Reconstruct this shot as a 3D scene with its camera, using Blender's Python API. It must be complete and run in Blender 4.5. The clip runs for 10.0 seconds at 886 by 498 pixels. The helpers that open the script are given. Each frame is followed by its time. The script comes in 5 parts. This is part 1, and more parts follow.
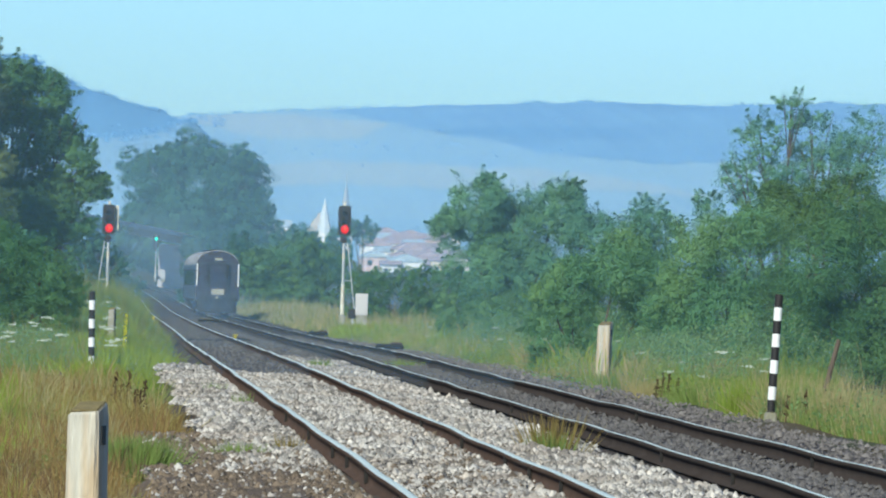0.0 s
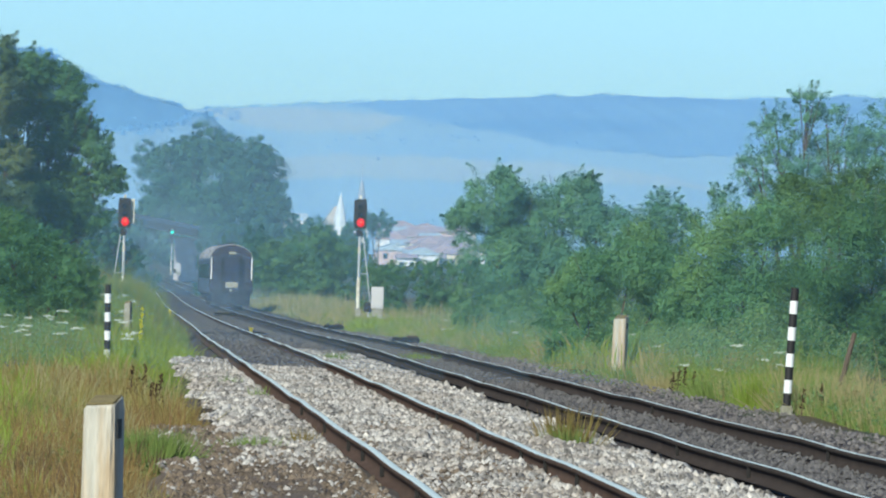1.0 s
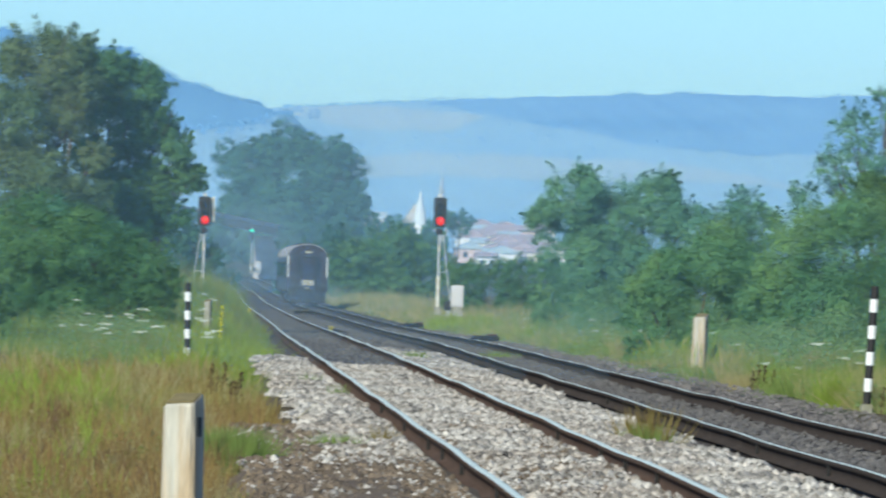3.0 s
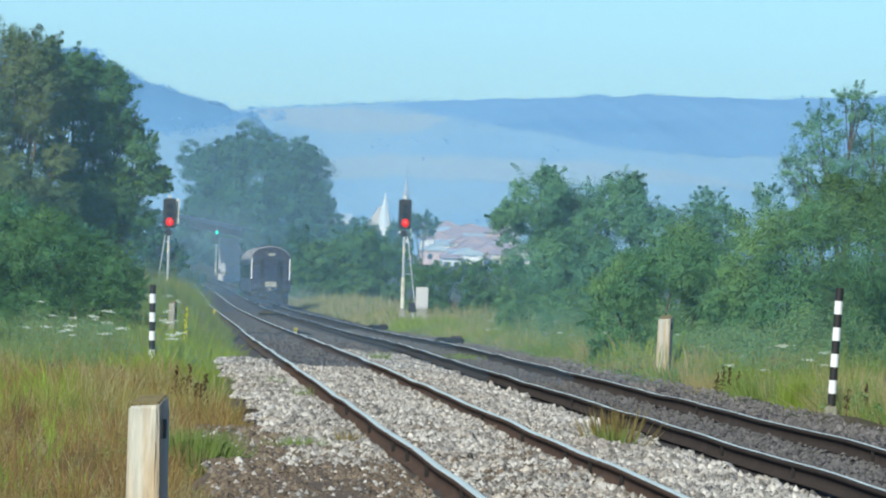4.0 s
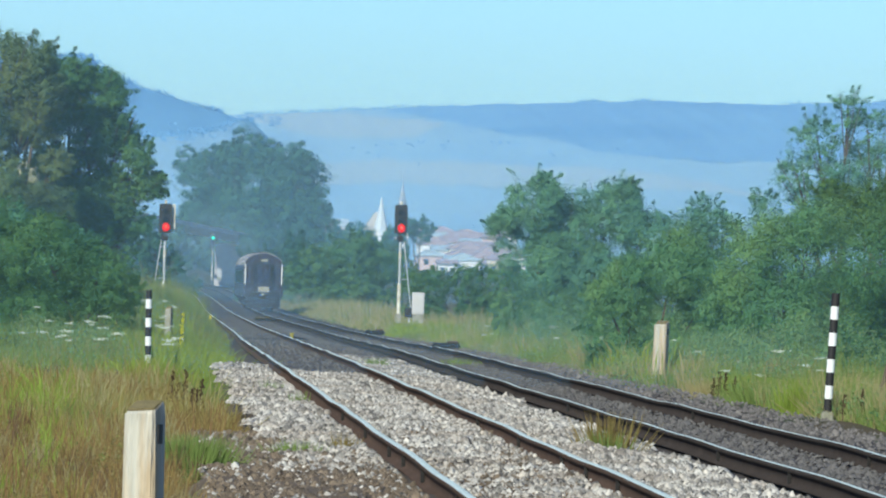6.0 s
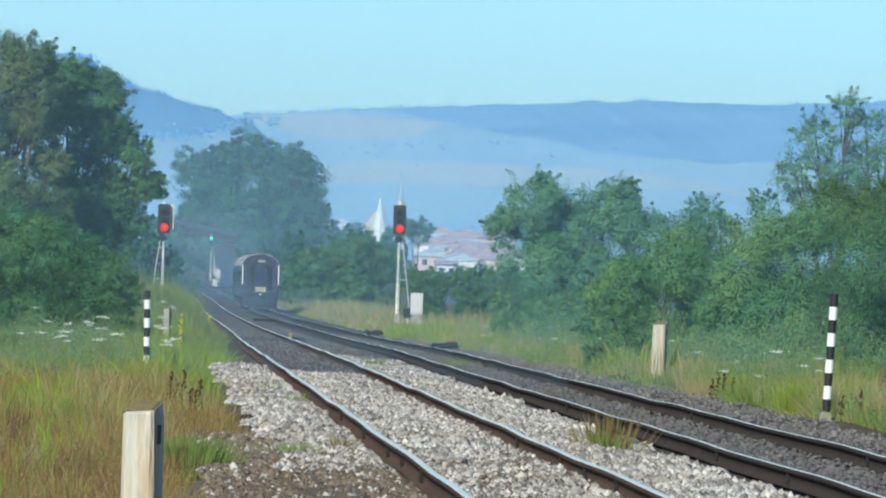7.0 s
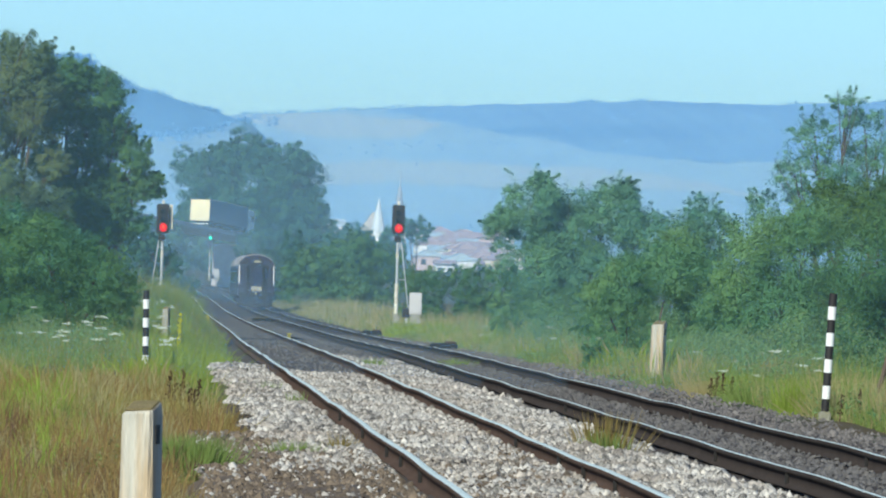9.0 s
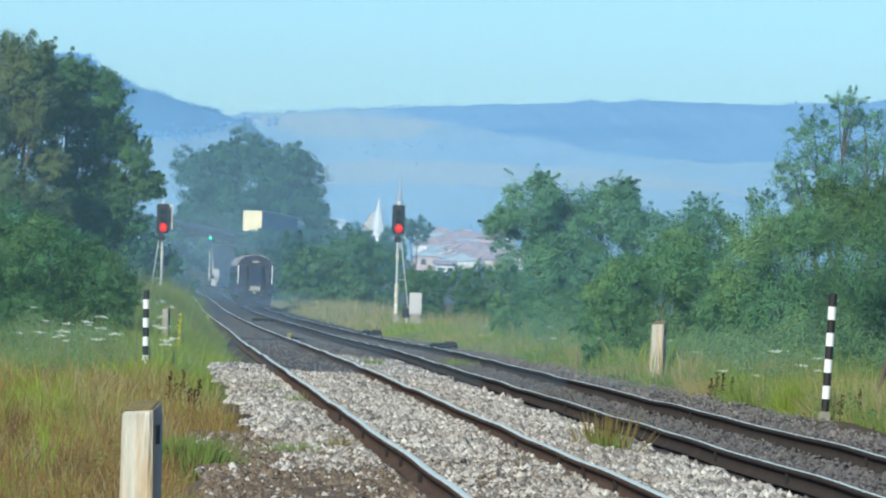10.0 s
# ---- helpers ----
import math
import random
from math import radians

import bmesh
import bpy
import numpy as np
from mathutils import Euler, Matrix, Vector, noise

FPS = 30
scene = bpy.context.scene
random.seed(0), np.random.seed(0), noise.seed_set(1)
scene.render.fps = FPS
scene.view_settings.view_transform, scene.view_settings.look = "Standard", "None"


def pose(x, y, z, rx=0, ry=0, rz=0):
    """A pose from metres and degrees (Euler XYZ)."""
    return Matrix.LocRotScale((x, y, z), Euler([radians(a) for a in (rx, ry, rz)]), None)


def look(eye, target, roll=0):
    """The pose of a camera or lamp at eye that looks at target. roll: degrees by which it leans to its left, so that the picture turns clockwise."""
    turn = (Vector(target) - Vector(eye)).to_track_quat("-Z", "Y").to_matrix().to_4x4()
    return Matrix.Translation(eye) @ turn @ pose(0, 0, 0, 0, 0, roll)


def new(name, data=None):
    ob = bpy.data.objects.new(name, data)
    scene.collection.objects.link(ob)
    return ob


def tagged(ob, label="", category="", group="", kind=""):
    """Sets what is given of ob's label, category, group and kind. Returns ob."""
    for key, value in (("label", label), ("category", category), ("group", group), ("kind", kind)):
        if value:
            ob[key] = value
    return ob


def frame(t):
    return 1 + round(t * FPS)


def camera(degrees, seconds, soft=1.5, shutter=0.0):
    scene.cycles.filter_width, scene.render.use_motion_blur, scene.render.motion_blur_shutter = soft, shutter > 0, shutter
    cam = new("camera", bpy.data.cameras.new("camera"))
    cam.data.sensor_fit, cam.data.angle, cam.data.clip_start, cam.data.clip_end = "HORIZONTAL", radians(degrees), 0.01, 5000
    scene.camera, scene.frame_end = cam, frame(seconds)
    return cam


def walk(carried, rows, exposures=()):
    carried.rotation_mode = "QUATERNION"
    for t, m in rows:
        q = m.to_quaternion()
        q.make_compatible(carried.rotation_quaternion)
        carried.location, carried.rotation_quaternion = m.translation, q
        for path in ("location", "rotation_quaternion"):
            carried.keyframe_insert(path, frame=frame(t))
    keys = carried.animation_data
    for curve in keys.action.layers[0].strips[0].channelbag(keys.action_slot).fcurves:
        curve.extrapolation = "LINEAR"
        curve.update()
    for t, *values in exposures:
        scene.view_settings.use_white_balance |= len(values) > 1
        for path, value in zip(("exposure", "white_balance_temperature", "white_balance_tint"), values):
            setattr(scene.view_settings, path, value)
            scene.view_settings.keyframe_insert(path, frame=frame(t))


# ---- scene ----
cam = camera(9.0, 10.0, soft=2.1, shutter=0.75)
EYE, ROLL = 1.52, 1.6
PAN = [
    (0.0, -3.509, 0.371),
    (0.3, -3.501, 0.368),
    (0.5, -3.489, 0.363),
    (0.8, -3.433, 0.331),
    (1.0, -3.350, 0.299),
    (1.2, -3.298, 0.287),
    (1.3, -3.011, 0.273),
    (1.4, -2.813, 0.268),
    (1.5, -2.675, 0.261),
    (1.6, -2.561, 0.232),
    (1.7, -2.452, 0.206),
    (1.8, -2.361, 0.186),
    (1.9, -2.247, 0.149),
    (2.0, -2.106, 0.136),
    (2.1, -1.941, 0.077),
    (2.2, -1.745, 0.002),
    (2.3, -1.505, -0.010),
    (2.4, -1.352, 0.060),
    (2.5, -1.379, 0.113),
    (2.6, -1.720, 0.134),
    (2.7, -1.938, 0.174),
    (2.8, -2.211, 0.199),
    (2.9, -2.403, 0.222),
    (3.0, -2.539, 0.260),
    (3.2, -2.724, 0.254),
    (4.5, -2.907, 0.317),
    (5.0, -2.899, 0.331),
    (5.5, -2.917, 0.339),
    (7.0, -2.949, 0.349),
    (7.5, -2.954, 0.350),
    (8.0, -2.956, 0.350),
    (8.5, -2.961, 0.347),
    (10.0, -2.961, 0.347),
]
walk(cam, [(t, pose(0, 0, EYE, 90 + pitch, 0, yaw) @ pose(0, 0, 0, 0, 0, ROLL)) for t, yaw, pitch in PAN],
     exposures=[(0.0, 0.2, 6300, -1), (1.3, 0.2, 6300, -1), (1.9, 0.23, 6300, -1), (2.4, 0.32, 6300, -1), (3.0, 0.21, 6300, -1), (4.4, 0.19, 6300, -1), (10.0, 0.19, 6300, -1)])

# ---- light: hazy summer daylight, sun behind the camera on its left ----
SUN_EL, SUN_AZ = 29.0, 206.0      # azimuth clockwise from +y
world = bpy.data.worlds.new("world")
scene.world = world
world.use_nodes = True
wn, wl = world.node_tree.nodes, world.node_tree.links
sky = wn.new("ShaderNodeTexSky")
sky.sky_type, sky.sun_disc = "NISHITA", False
sky.sun_elevation, sky.sun_rotation = radians(SUN_EL), radians(SUN_AZ)
sky.air_density, sky.dust_density, sky.ozone_density = 1.0, 0.3, 4.0
cool = wn.new("ShaderNodeMix")
cool.data_type, cool.blend_type = "RGBA", "MULTIPLY"
cool.inputs[0].default_value = 1.0
cool.inputs[7].default_value = (0.615, 0.795, 1.04, 1)
wl.new(sky.outputs[0], cool.inputs[6])
wl.new(cool.outputs[2], wn["Background"].inputs[0])
wn["Background"].inputs[1].default_value = 0.118
sun = new("sun", bpy.data.lights.new("sun", "SUN"))
sun.data.energy, sun.data.angle, sun.data.color = 4.6, radians(1.5), (1.0, 0.95, 0.86)
sx, sy = math.sin(radians(SUN_AZ)), math.cos(radians(SUN_AZ))
sun.matrix_world = look((sx * 50, sy * 50, 50 * math.tan(radians(SUN_EL))), (0, 0, 0))

# ---- materials ----
def material(name, color, rough=0.8, metal=0.0, vary=0.25, scale=3.0, fine=40.0, bump=0.3, island=0.0, second=None,
             second_scale=0.6, leaf=0.0, emit=0.0, spec=0.3, stretch=(1, 1, 1)):
    m = bpy.data.materials.new(name)
    m.use_nodes = True
    nt = m.node_tree
    n, l = nt.nodes, nt.links
    b = n["Principled BSDF"]
    b.inputs["Roughness"].default_value, b.inputs["Metallic"].default_value = rough, metal
    b.inputs["Specular IOR Level"].default_value = spec
    tc = n.new("ShaderNodeTexCoord")
    mp = n.new("ShaderNodeMapping")
    mp.inputs["Scale"].default_value = stretch
    l.new(tc.outputs["Object"], mp.inputs["Vector"])
    big, small = n.new("ShaderNodeTexNoise"), n.new("ShaderNodeTexNoise")
    big.inputs["Scale"].default_value, small.inputs["Scale"].default_value = scale, fine
    big.inputs["Detail"].default_value = 5.0
    for q in (big, small):
        l.new(mp.outputs[0], q.inputs["Vector"])
    base = None
    if second:
        pick = n.new("ShaderNodeTexNoise")
        pick.inputs["Scale"].default_value, pick.inputs["Detail"].default_value = second_scale, 4.0
        l.new(mp.outputs[0], pick.inputs["Vector"])
        ramp = n.new("ShaderNodeValToRGB")
        ramp.color_ramp.elements[0].position, ramp.color_ramp.elements[1].position = 0.42, 0.6
        ramp.color_ramp.elements[0].color, ramp.color_ramp.elements[1].color = (*color, 1), (*second, 1)
        l.new(pick.outputs[0], ramp.inputs[0])
        base = ramp.outputs[0]
    add = n.new("ShaderNodeMath")
    add.operation = "ADD"
    l.new(big.outputs[0], add.inputs[0])
    l.new(small.outputs[0], add.inputs[1])
    value = add.outputs[0]
    if island:
        geo = n.new("ShaderNodeNewGeometry")
        mul = n.new("ShaderNodeMath")
        mul.operation = "MULTIPLY_ADD"
        mul.inputs[1].default_value = island
        l.new(geo.outputs["Random Per Island"], mul.inputs[0])
        l.new(value, mul.inputs[2])
        value = mul.outputs[0]
    span = n.new("ShaderNodeMapRange")
    mid = 1.0 + island / 2
    span.inputs[1].default_value, span.inputs[2].default_value = mid - 0.5 - island / 2, mid + 0.5 + island / 2
    span.inputs[3].default_value, span.inputs[4].default_value = 1 - vary * (1 + island), 1 + vary * (1 + island)
    l.new(value, span.inputs[0])
    mix = n.new("ShaderNodeMix")
    mix.data_type, mix.blend_type = "RGBA", "MULTIPLY"
    mix.inputs[0].default_value = 1.0
    if base is None:
        mix.inputs[6].default_value = (*color, 1)
    else:
        l.new(base, mix.inputs[6])
    l.new(span.outputs[0], mix.inputs[7])
    l.new(mix.outputs[2], b.inputs["Base Color"])
    if bump:
        bp = n.new("ShaderNodeBump")
        bp.inputs["Strength"].default_value, bp.inputs["Distance"].default_value = bump, 0.02
        l.new(small.outputs[0], bp.inputs["Height"])
        l.new(bp.outputs[0], b.inputs["Normal"])
    if leaf:
        tr = n.new("ShaderNodeBsdfTranslucent")
        l.new(mix.outputs[2], tr.inputs[0])
        ms = n.new("ShaderNodeMixShader")
        ms.inputs[0].default_value = leaf
        l.new(b.outputs[0], ms.inputs[1])
        l.new(tr.outputs[0], ms.inputs[2])
        l.new(ms.outputs[0], n["Material Output"].inputs[0])
    if emit:
        b.inputs["Emission Color"].default_value = (*color, 1)
        b.inputs["Emission Strength"].default_value = emit
    return m


def thin(name, color, alpha):
    """Smoke or haze that thins out towards the rim of its puff."""
    m = bpy.data.materials.new(name)
    m.use_nodes = True
    n, l = m.node_tree.nodes, m.node_tree.links
    n.remove(n["Principled BSDF"])
    dif, clear, mix = n.new("ShaderNodeBsdfDiffuse"), n.new("ShaderNodeBsdfTransparent"), n.new("ShaderNodeMixShader")
    tl = n.new("ShaderNodeBsdfTranslucent")
    both = n.new("ShaderNodeMixShader")
    dif.inputs[0].default_value = tl.inputs[0].default_value = (*color, 1)
    l.new(dif.outputs[0], both.inputs[1])
    l.new(tl.outputs[0], both.inputs[2])
    tc = n.new("ShaderNodeTexCoord")
    flat = n.new("ShaderNodeVectorMath")
    flat.operation = "MULTIPLY"
    flat.inputs[1].default_value = (1, 0, 1)
    l.new(tc.outputs["Object"], flat.inputs[0])
    ln = n.new("ShaderNodeVectorMath")
    ln.operation = "LENGTH"
    l.new(flat.outputs[0], ln.inputs[0])
    nz = n.new("ShaderNodeTexNoise")
    nz.inputs["Scale"].default_value, nz.inputs["Detail"].default_value = 2.2, 4.0
    l.new(tc.outputs["Object"], nz.inputs["Vector"])
    ad = n.new("ShaderNodeMath")
    ad.operation = "MULTIPLY_ADD"
    ad.inputs[1].default_value = 0.5
    l.new(nz.outputs[0], ad.inputs[0])
    l.new(ln.outputs["Value"], ad.inputs[2])
    mr = n.new("ShaderNodeMapRange")
    mr.interpolation_type = "SMOOTHSTEP"
    mr.inputs[1].default_value, mr.inputs[2].default_value = 0.25, 1.2
    mr.inputs[3].default_value, mr.inputs[4].default_value = alpha, 0.0
    l.new(ad.outputs[0], mr.inputs[0])
    l.new(mr.outputs[0], mix.inputs[0])
    l.new(clear.outputs[0], mix.inputs[1])
    l.new(both.outputs[0], mix.inputs[2])
    l.new(mix.outputs[0], n["Material Output"].inputs[0])
    return m


def haze_sheet_material(name, color, alpha):
    """Haze put into a translucent sheet that fades out towards its top."""
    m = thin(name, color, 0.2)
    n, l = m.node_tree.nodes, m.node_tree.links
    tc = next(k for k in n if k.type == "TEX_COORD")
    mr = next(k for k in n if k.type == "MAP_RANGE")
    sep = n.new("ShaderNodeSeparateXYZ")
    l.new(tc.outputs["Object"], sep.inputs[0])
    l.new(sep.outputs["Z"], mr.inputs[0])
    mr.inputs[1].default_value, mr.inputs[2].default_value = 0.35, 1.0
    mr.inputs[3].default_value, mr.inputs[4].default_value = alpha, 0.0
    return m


def glow(name, color, strength):
    m = material(name, color, 0.3, bump=0, vary=0.02)
    b = m.node_tree.nodes["Principled BSDF"]
    for link in list(b.inputs["Base Color"].links):
        m.node_tree.links.remove(link)
    b.inputs["Base Color"].default_value = (0.01, 0.01, 0.01, 1)
    b.inputs["Specular IOR Level"].default_value = 0.05
    b.inputs["Emission Color"].default_value = (*color, 1)
    b.inputs["Emission Strength"].default_value = strength
    return m


M = {
    "stone": material("pale_ballast", (0.435, 0.393, 0.338), 0.9, second=(0.335, 0.285, 0.232), second_scale=0.55, vary=0.66, scale=0.7, island=0.9, bump=0.4),
    "stone_dark": material("sooty_ballast", (0.135, 0.122, 0.112), 0.9, vary=0.3, scale=0.7, island=0.8, bump=0.4),
    "stone_mid": material("weathered_grey_ballast", (0.165, 0.145, 0.130), 0.9, vary=0.4, scale=0.7, island=0.8, bump=0.4),
    # Soil brown, darkened to stand in for shade in gaps between the stones.
    "bed": material("ballast_bed_gap_shade", (0.085, 0.066, 0.050), 0.95, vary=0.35, scale=0.8, fine=30, bump=0.8),
    "bed_dark": material("sooty_bed", (0.075, 0.060, 0.052), 0.95, vary=0.35, scale=0.5, fine=30, bump=0.8),
    "clod": material("brown_soil_clods", (0.17, 0.125, 0.085), 0.95, vary=0.45, scale=1.0, island=0.8, bump=0.6),
    "soil": material("bare_soil", (0.135, 0.095, 0.062), 0.95, vary=0.35, scale=1.2, fine=25, bump=0.8),
    # Ground colour is darkened to stand in for shade between grass blades.
    "ground": material("meadow_ground_gap_shade", (0.050, 0.060, 0.022), 0.95, second=(0.085, 0.060, 0.026), second_scale=0.15, vary=0.3, scale=0.4, fine=8, bump=0.6),
    "rail_dark": material("sooty_rail_side", (0.060, 0.046, 0.038), 0.9, 0.0, spec=0.04, vary=0.35, scale=2.0, fine=30, bump=0.3),
    "rail": material("rusty_rail_side", (0.100, 0.064, 0.047), 0.9, 0.0, spec=0.04, vary=0.35, scale=2.0, fine=30, bump=0.3),
    # Pale, nearly matt colour stands in for the sky's sheen on worn steel.
    "rail_top": material("worn_steel_sky_sheen", (0.70, 0.76, 0.68), 0.7, 0.25, vary=0.12, scale=1.0, fine=20, bump=0.03),
    "clip": material("dark_iron", (0.02, 0.018, 0.017), 0.7, 0.3),
    "concrete": material("rust_streaked_concrete", (0.50, 0.46, 0.38), 0.9, second=(0.41, 0.31, 0.20), second_scale=7.0, vary=0.34, scale=9, fine=60, bump=0.9, stretch=(1, 1, 0.10)),
    "concrete_grey": material("grey_lichened_concrete", (0.33, 0.31, 0.26), 0.9, second=(0.22, 0.21, 0.15), second_scale=8.0, vary=0.3, scale=9, fine=60, bump=0.8, stretch=(1, 1, 0.3)),
    "lichen": material("brown_lichen_crust", (0.21, 0.165, 0.075), 0.95, vary=0.4, scale=14, fine=80, bump=0.9),
    "white": material("chalky_white_paint", (0.76, 0.74, 0.70), 0.6, vary=0.14, scale=6),
    "black": material("matt_black_paint", (0.022, 0.020, 0.020), 0.6, vary=0.2, scale=6),
    "cream": material("yellowed_white_paint", (0.66, 0.62, 0.50), 0.6, second=(0.48, 0.42, 0.33), second_scale=3, vary=0.15, scale=5),
    "steel": material("galvanised_steel", (0.42, 0.43, 0.42), 0.5, 0.4, vary=0.2, scale=5),
    "cabinet": material("pale_grey_cabinet", (0.50, 0.47, 0.45), 0.6, vary=0.1, scale=3),
    "red": glow("red_signal_light", (1.0, 0.0, 0.004), 1.0),
    "red_core": glow("red_signal_core", (1.0, 0.07, 0.03), 1.6),
    "green": glow("green_signal_light", (0.03, 1.0, 0.62), 2.0),
    "coach": material("dark_blue_coach_paint", (0.016, 0.019, 0.042), 0.5, vary=0.3, scale=0.8, fine=12, second=(0.030, 0.024, 0.036), bump=0.05),
    "coach_side": material("blue_grey_coach_side", (0.045, 0.058, 0.085), 0.45, vary=0.25, scale=0.6, fine=12, bump=0.05),
    # Pale patches put sunlight on the dirty roof into its colour.
    "roof": material("dusty_sunlit_patch_roof", (0.46, 0.43, 0.41), 0.75, second=(0.13, 0.115, 0.115), second_scale=1.1, vary=0.35, scale=1.2),
    # Black for sooty underframes and for the painted shade under the coach end.
    "under": material("soot_and_shade_black", (0.014, 0.014, 0.017), 0.8, vary=0.3),
    "plate": material("faded_yellow_plate", (0.30, 0.27, 0.20), 0.7, vary=0.2),
    "glass": material("dark_window_glass", (0.02, 0.025, 0.03), 0.08, spec=0.6, vary=0.05, bump=0),
    "tarp": material("dark_blue_trailer_side", (0.045, 0.075, 0.16), 0.5, vary=0.15, scale=0.8, bump=0.05),
    "doors": material("cream_trailer_doors", (0.82, 0.70, 0.42), 0.5, vary=0.08, scale=0.8, bump=0.05),
    "rubber": material("black_rubber", (0.02, 0.02, 0.02), 0.85),
    "bridge": material("pinkish_grey_concrete", (0.46, 0.41, 0.40), 0.9, vary=0.2, scale=0.5, fine=6),
    "asphalt": material("asphalt", (0.05, 0.05, 0.052), 0.9, vary=0.2),
    "bark": material("grey_brown_bark", (0.11, 0.085, 0.065), 0.95, vary=0.35, scale=4, fine=30, bump=0.8, stretch=(1, 1, 0.3)),
    # Lighter second tones stand in for sunlit clump tops, tone noise for dark hollows.
    "willow": material("grey_green_leaves", (0.150, 0.325, 0.190), 0.6, second=(0.195, 0.370, 0.172), second_scale=0.6, vary=0.33, scale=1.3, fine=6, island=0.55, leaf=0.5, bump=0),
    "shrub": material("mid_green_leaves_lit_tops", (0.150, 0.312, 0.140), 0.6, second=(0.225, 0.375, 0.140), second_scale=0.7, vary=0.33, scale=1.4, fine=6, island=0.55, leaf=0.5, bump=0),
    "deep": material("deep_green_leaves", (0.108, 0.240, 0.092), 0.6, second=(0.150, 0.275, 0.092), second_scale=0.6, vary=0.33, scale=1.2, fine=6, island=0.55, leaf=0.5, bump=0),
    "olive_willow": material("olive_willow_leaves", (0.150, 0.232, 0.098), 0.6, second=(0.200, 0.250, 0.098), second_scale=0.5, vary=0.30, scale=1.2, fine=6, island=0.55, leaf=0.5, bump=0),
    "nettle": material("tall_weed_leaves", (0.180, 0.350, 0.180), 0.65, second=(0.310, 0.400, 0.150), second_scale=0.5, vary=0.3, scale=0.8, fine=6, island=0.6, leaf=0.5, bump=0),
    "lime": material("yellow_green_reed_grass", (0.250, 0.325, 0.050), 0.7, vary=0.25, scale=0.6, fine=5, island=0.8, leaf=0.45, bump=0),
    "rust": material("rusty_seed_stalks", (0.185, 0.108, 0.045), 0.85, second=(0.26, 0.175, 0.06), second_scale=1.2, vary=0.35, scale=1.5, fine=8, island=0.9, leaf=0.3, bump=0),
    "olive": material("olive_green_leaves", (0.146, 0.254, 0.074), 0.6, vary=0.25, scale=0.8, fine=6, island=0.8, leaf=0.5, bump=0),
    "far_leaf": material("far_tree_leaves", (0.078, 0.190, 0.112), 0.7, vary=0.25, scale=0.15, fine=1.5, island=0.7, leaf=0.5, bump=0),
    "grass": material("green_grass", (0.172, 0.232, 0.058), 0.7, vary=0.25, scale=0.5, fine=5, island=0.9, leaf=0.35, bump=0),
    "dry": material("dry_tawny_grass", (0.28, 0.195, 0.066), 0.8, second=(0.30, 0.26, 0.08), second_scale=0.5, vary=0.25, scale=0.5, fine=5, island=0.9, leaf=0.5, bump=0),
    "straw": material("pale_straw_grass", (0.40, 0.34, 0.16), 0.8, vary=0.2, scale=0.5, fine=5, island=0.8, leaf=0.5, bump=0),
    "dock": material("brown_dock_seed", (0.095, 0.058, 0.036), 0.9, vary=0.3, island=0.5, bump=0),
    "umbel": material("white_flower_umbels", (0.46, 0.50, 0.42), 0.8, vary=0.1, island=0.3, bump=0),
    "yellow": material("yellow_flowers", (0.85, 0.78, 0.06), 0.8, vary=0.15, island=0.4, bump=0),
    "yellow_paint": material("yellow_paint", (0.72, 0.55, 0.05), 0.6, vary=0.15),
    "spire_white": material("pale_metal_spire", (0.60, 0.62, 0.62), 0.5, vary=0.08, scale=0.3, fine=2),
    "spire_grey": material("grey_spire", (0.34, 0.37, 0.42), 0.6, vary=0.1, scale=0.3, fine=2),
    "render_cream": material("cream_house_render", (0.78, 0.66, 0.50), 0.9, vary=0.12, scale=0.1, fine=1),
    "render_pink": material("pinkish_house_render", (0.62, 0.44, 0.40), 0.9, vary=0.12, scale=0.1, fine=1),
    "nave": material("beige_tiled_church_roof", (0.52, 0.46, 0.40), 0.9, vary=0.12, scale=0.3, fine=2),
    "render": material("pale_house_render", (0.82, 0.78, 0.74), 0.9, vary=0.12, scale=0.1, fine=1),
    "tile": material("faded_red_roof", (0.40, 0.295, 0.31), 0.9, vary=0.2, scale=0.1, fine=1),
    "metal_roof": material("pale_blue_metal_roof", (0.42, 0.48, 0.52), 0.6, vary=0.1, scale=0.1, fine=1),
    "smoke": thin("diesel_smoke", (0.40, 0.50, 0.64), 0.17),
    "haze": haze_sheet_material("summer_haze", (0.34, 0.58, 0.78), 0.17),
    "haze_thin": haze_sheet_material("thin_summer_haze", (0.34, 0.58, 0.78), 0.06),
    # Aerial haze is put into these far hill colours as blue.
    "hill_field": material("hazed_dry_hill_fields", (0.340, 0.510, 0.640), 1.0, second=(0.295, 0.475, 0.640), second_scale=0.0085, vary=0.07, scale=0.012, fine=0.06, bump=0, spec=0, stretch=(0.8, 0.30, 1.0)),
    "field_tan": material("far_tan_field_hazed", (0.410, 0.520, 0.590), 1.0, vary=0.05, scale=0.012, fine=0.06, bump=0, spec=0, stretch=(0.8, 0.3, 1)),
    "field_blue": material("far_darker_hazed_area", (0.225, 0.415, 0.635), 1.0, second=(0.205, 0.385, 0.615), second_scale=0.02, vary=0.06, scale=0.015, fine=0.07, bump=0, spec=0, stretch=(0.8, 0.3, 1)),
    "field_deep": material("far_darkest_hazed_tone", (0.185, 0.362, 0.595), 1.0, vary=0.06, scale=0.02, fine=0.08, bump=0, spec=0),
    "hill_wood": material("hazed_blue_wood", (0.178, 0.37, 0.60), 1.0, vary=0.08, scale=0.02, fine=0.1, bump=0, spec=0),
}


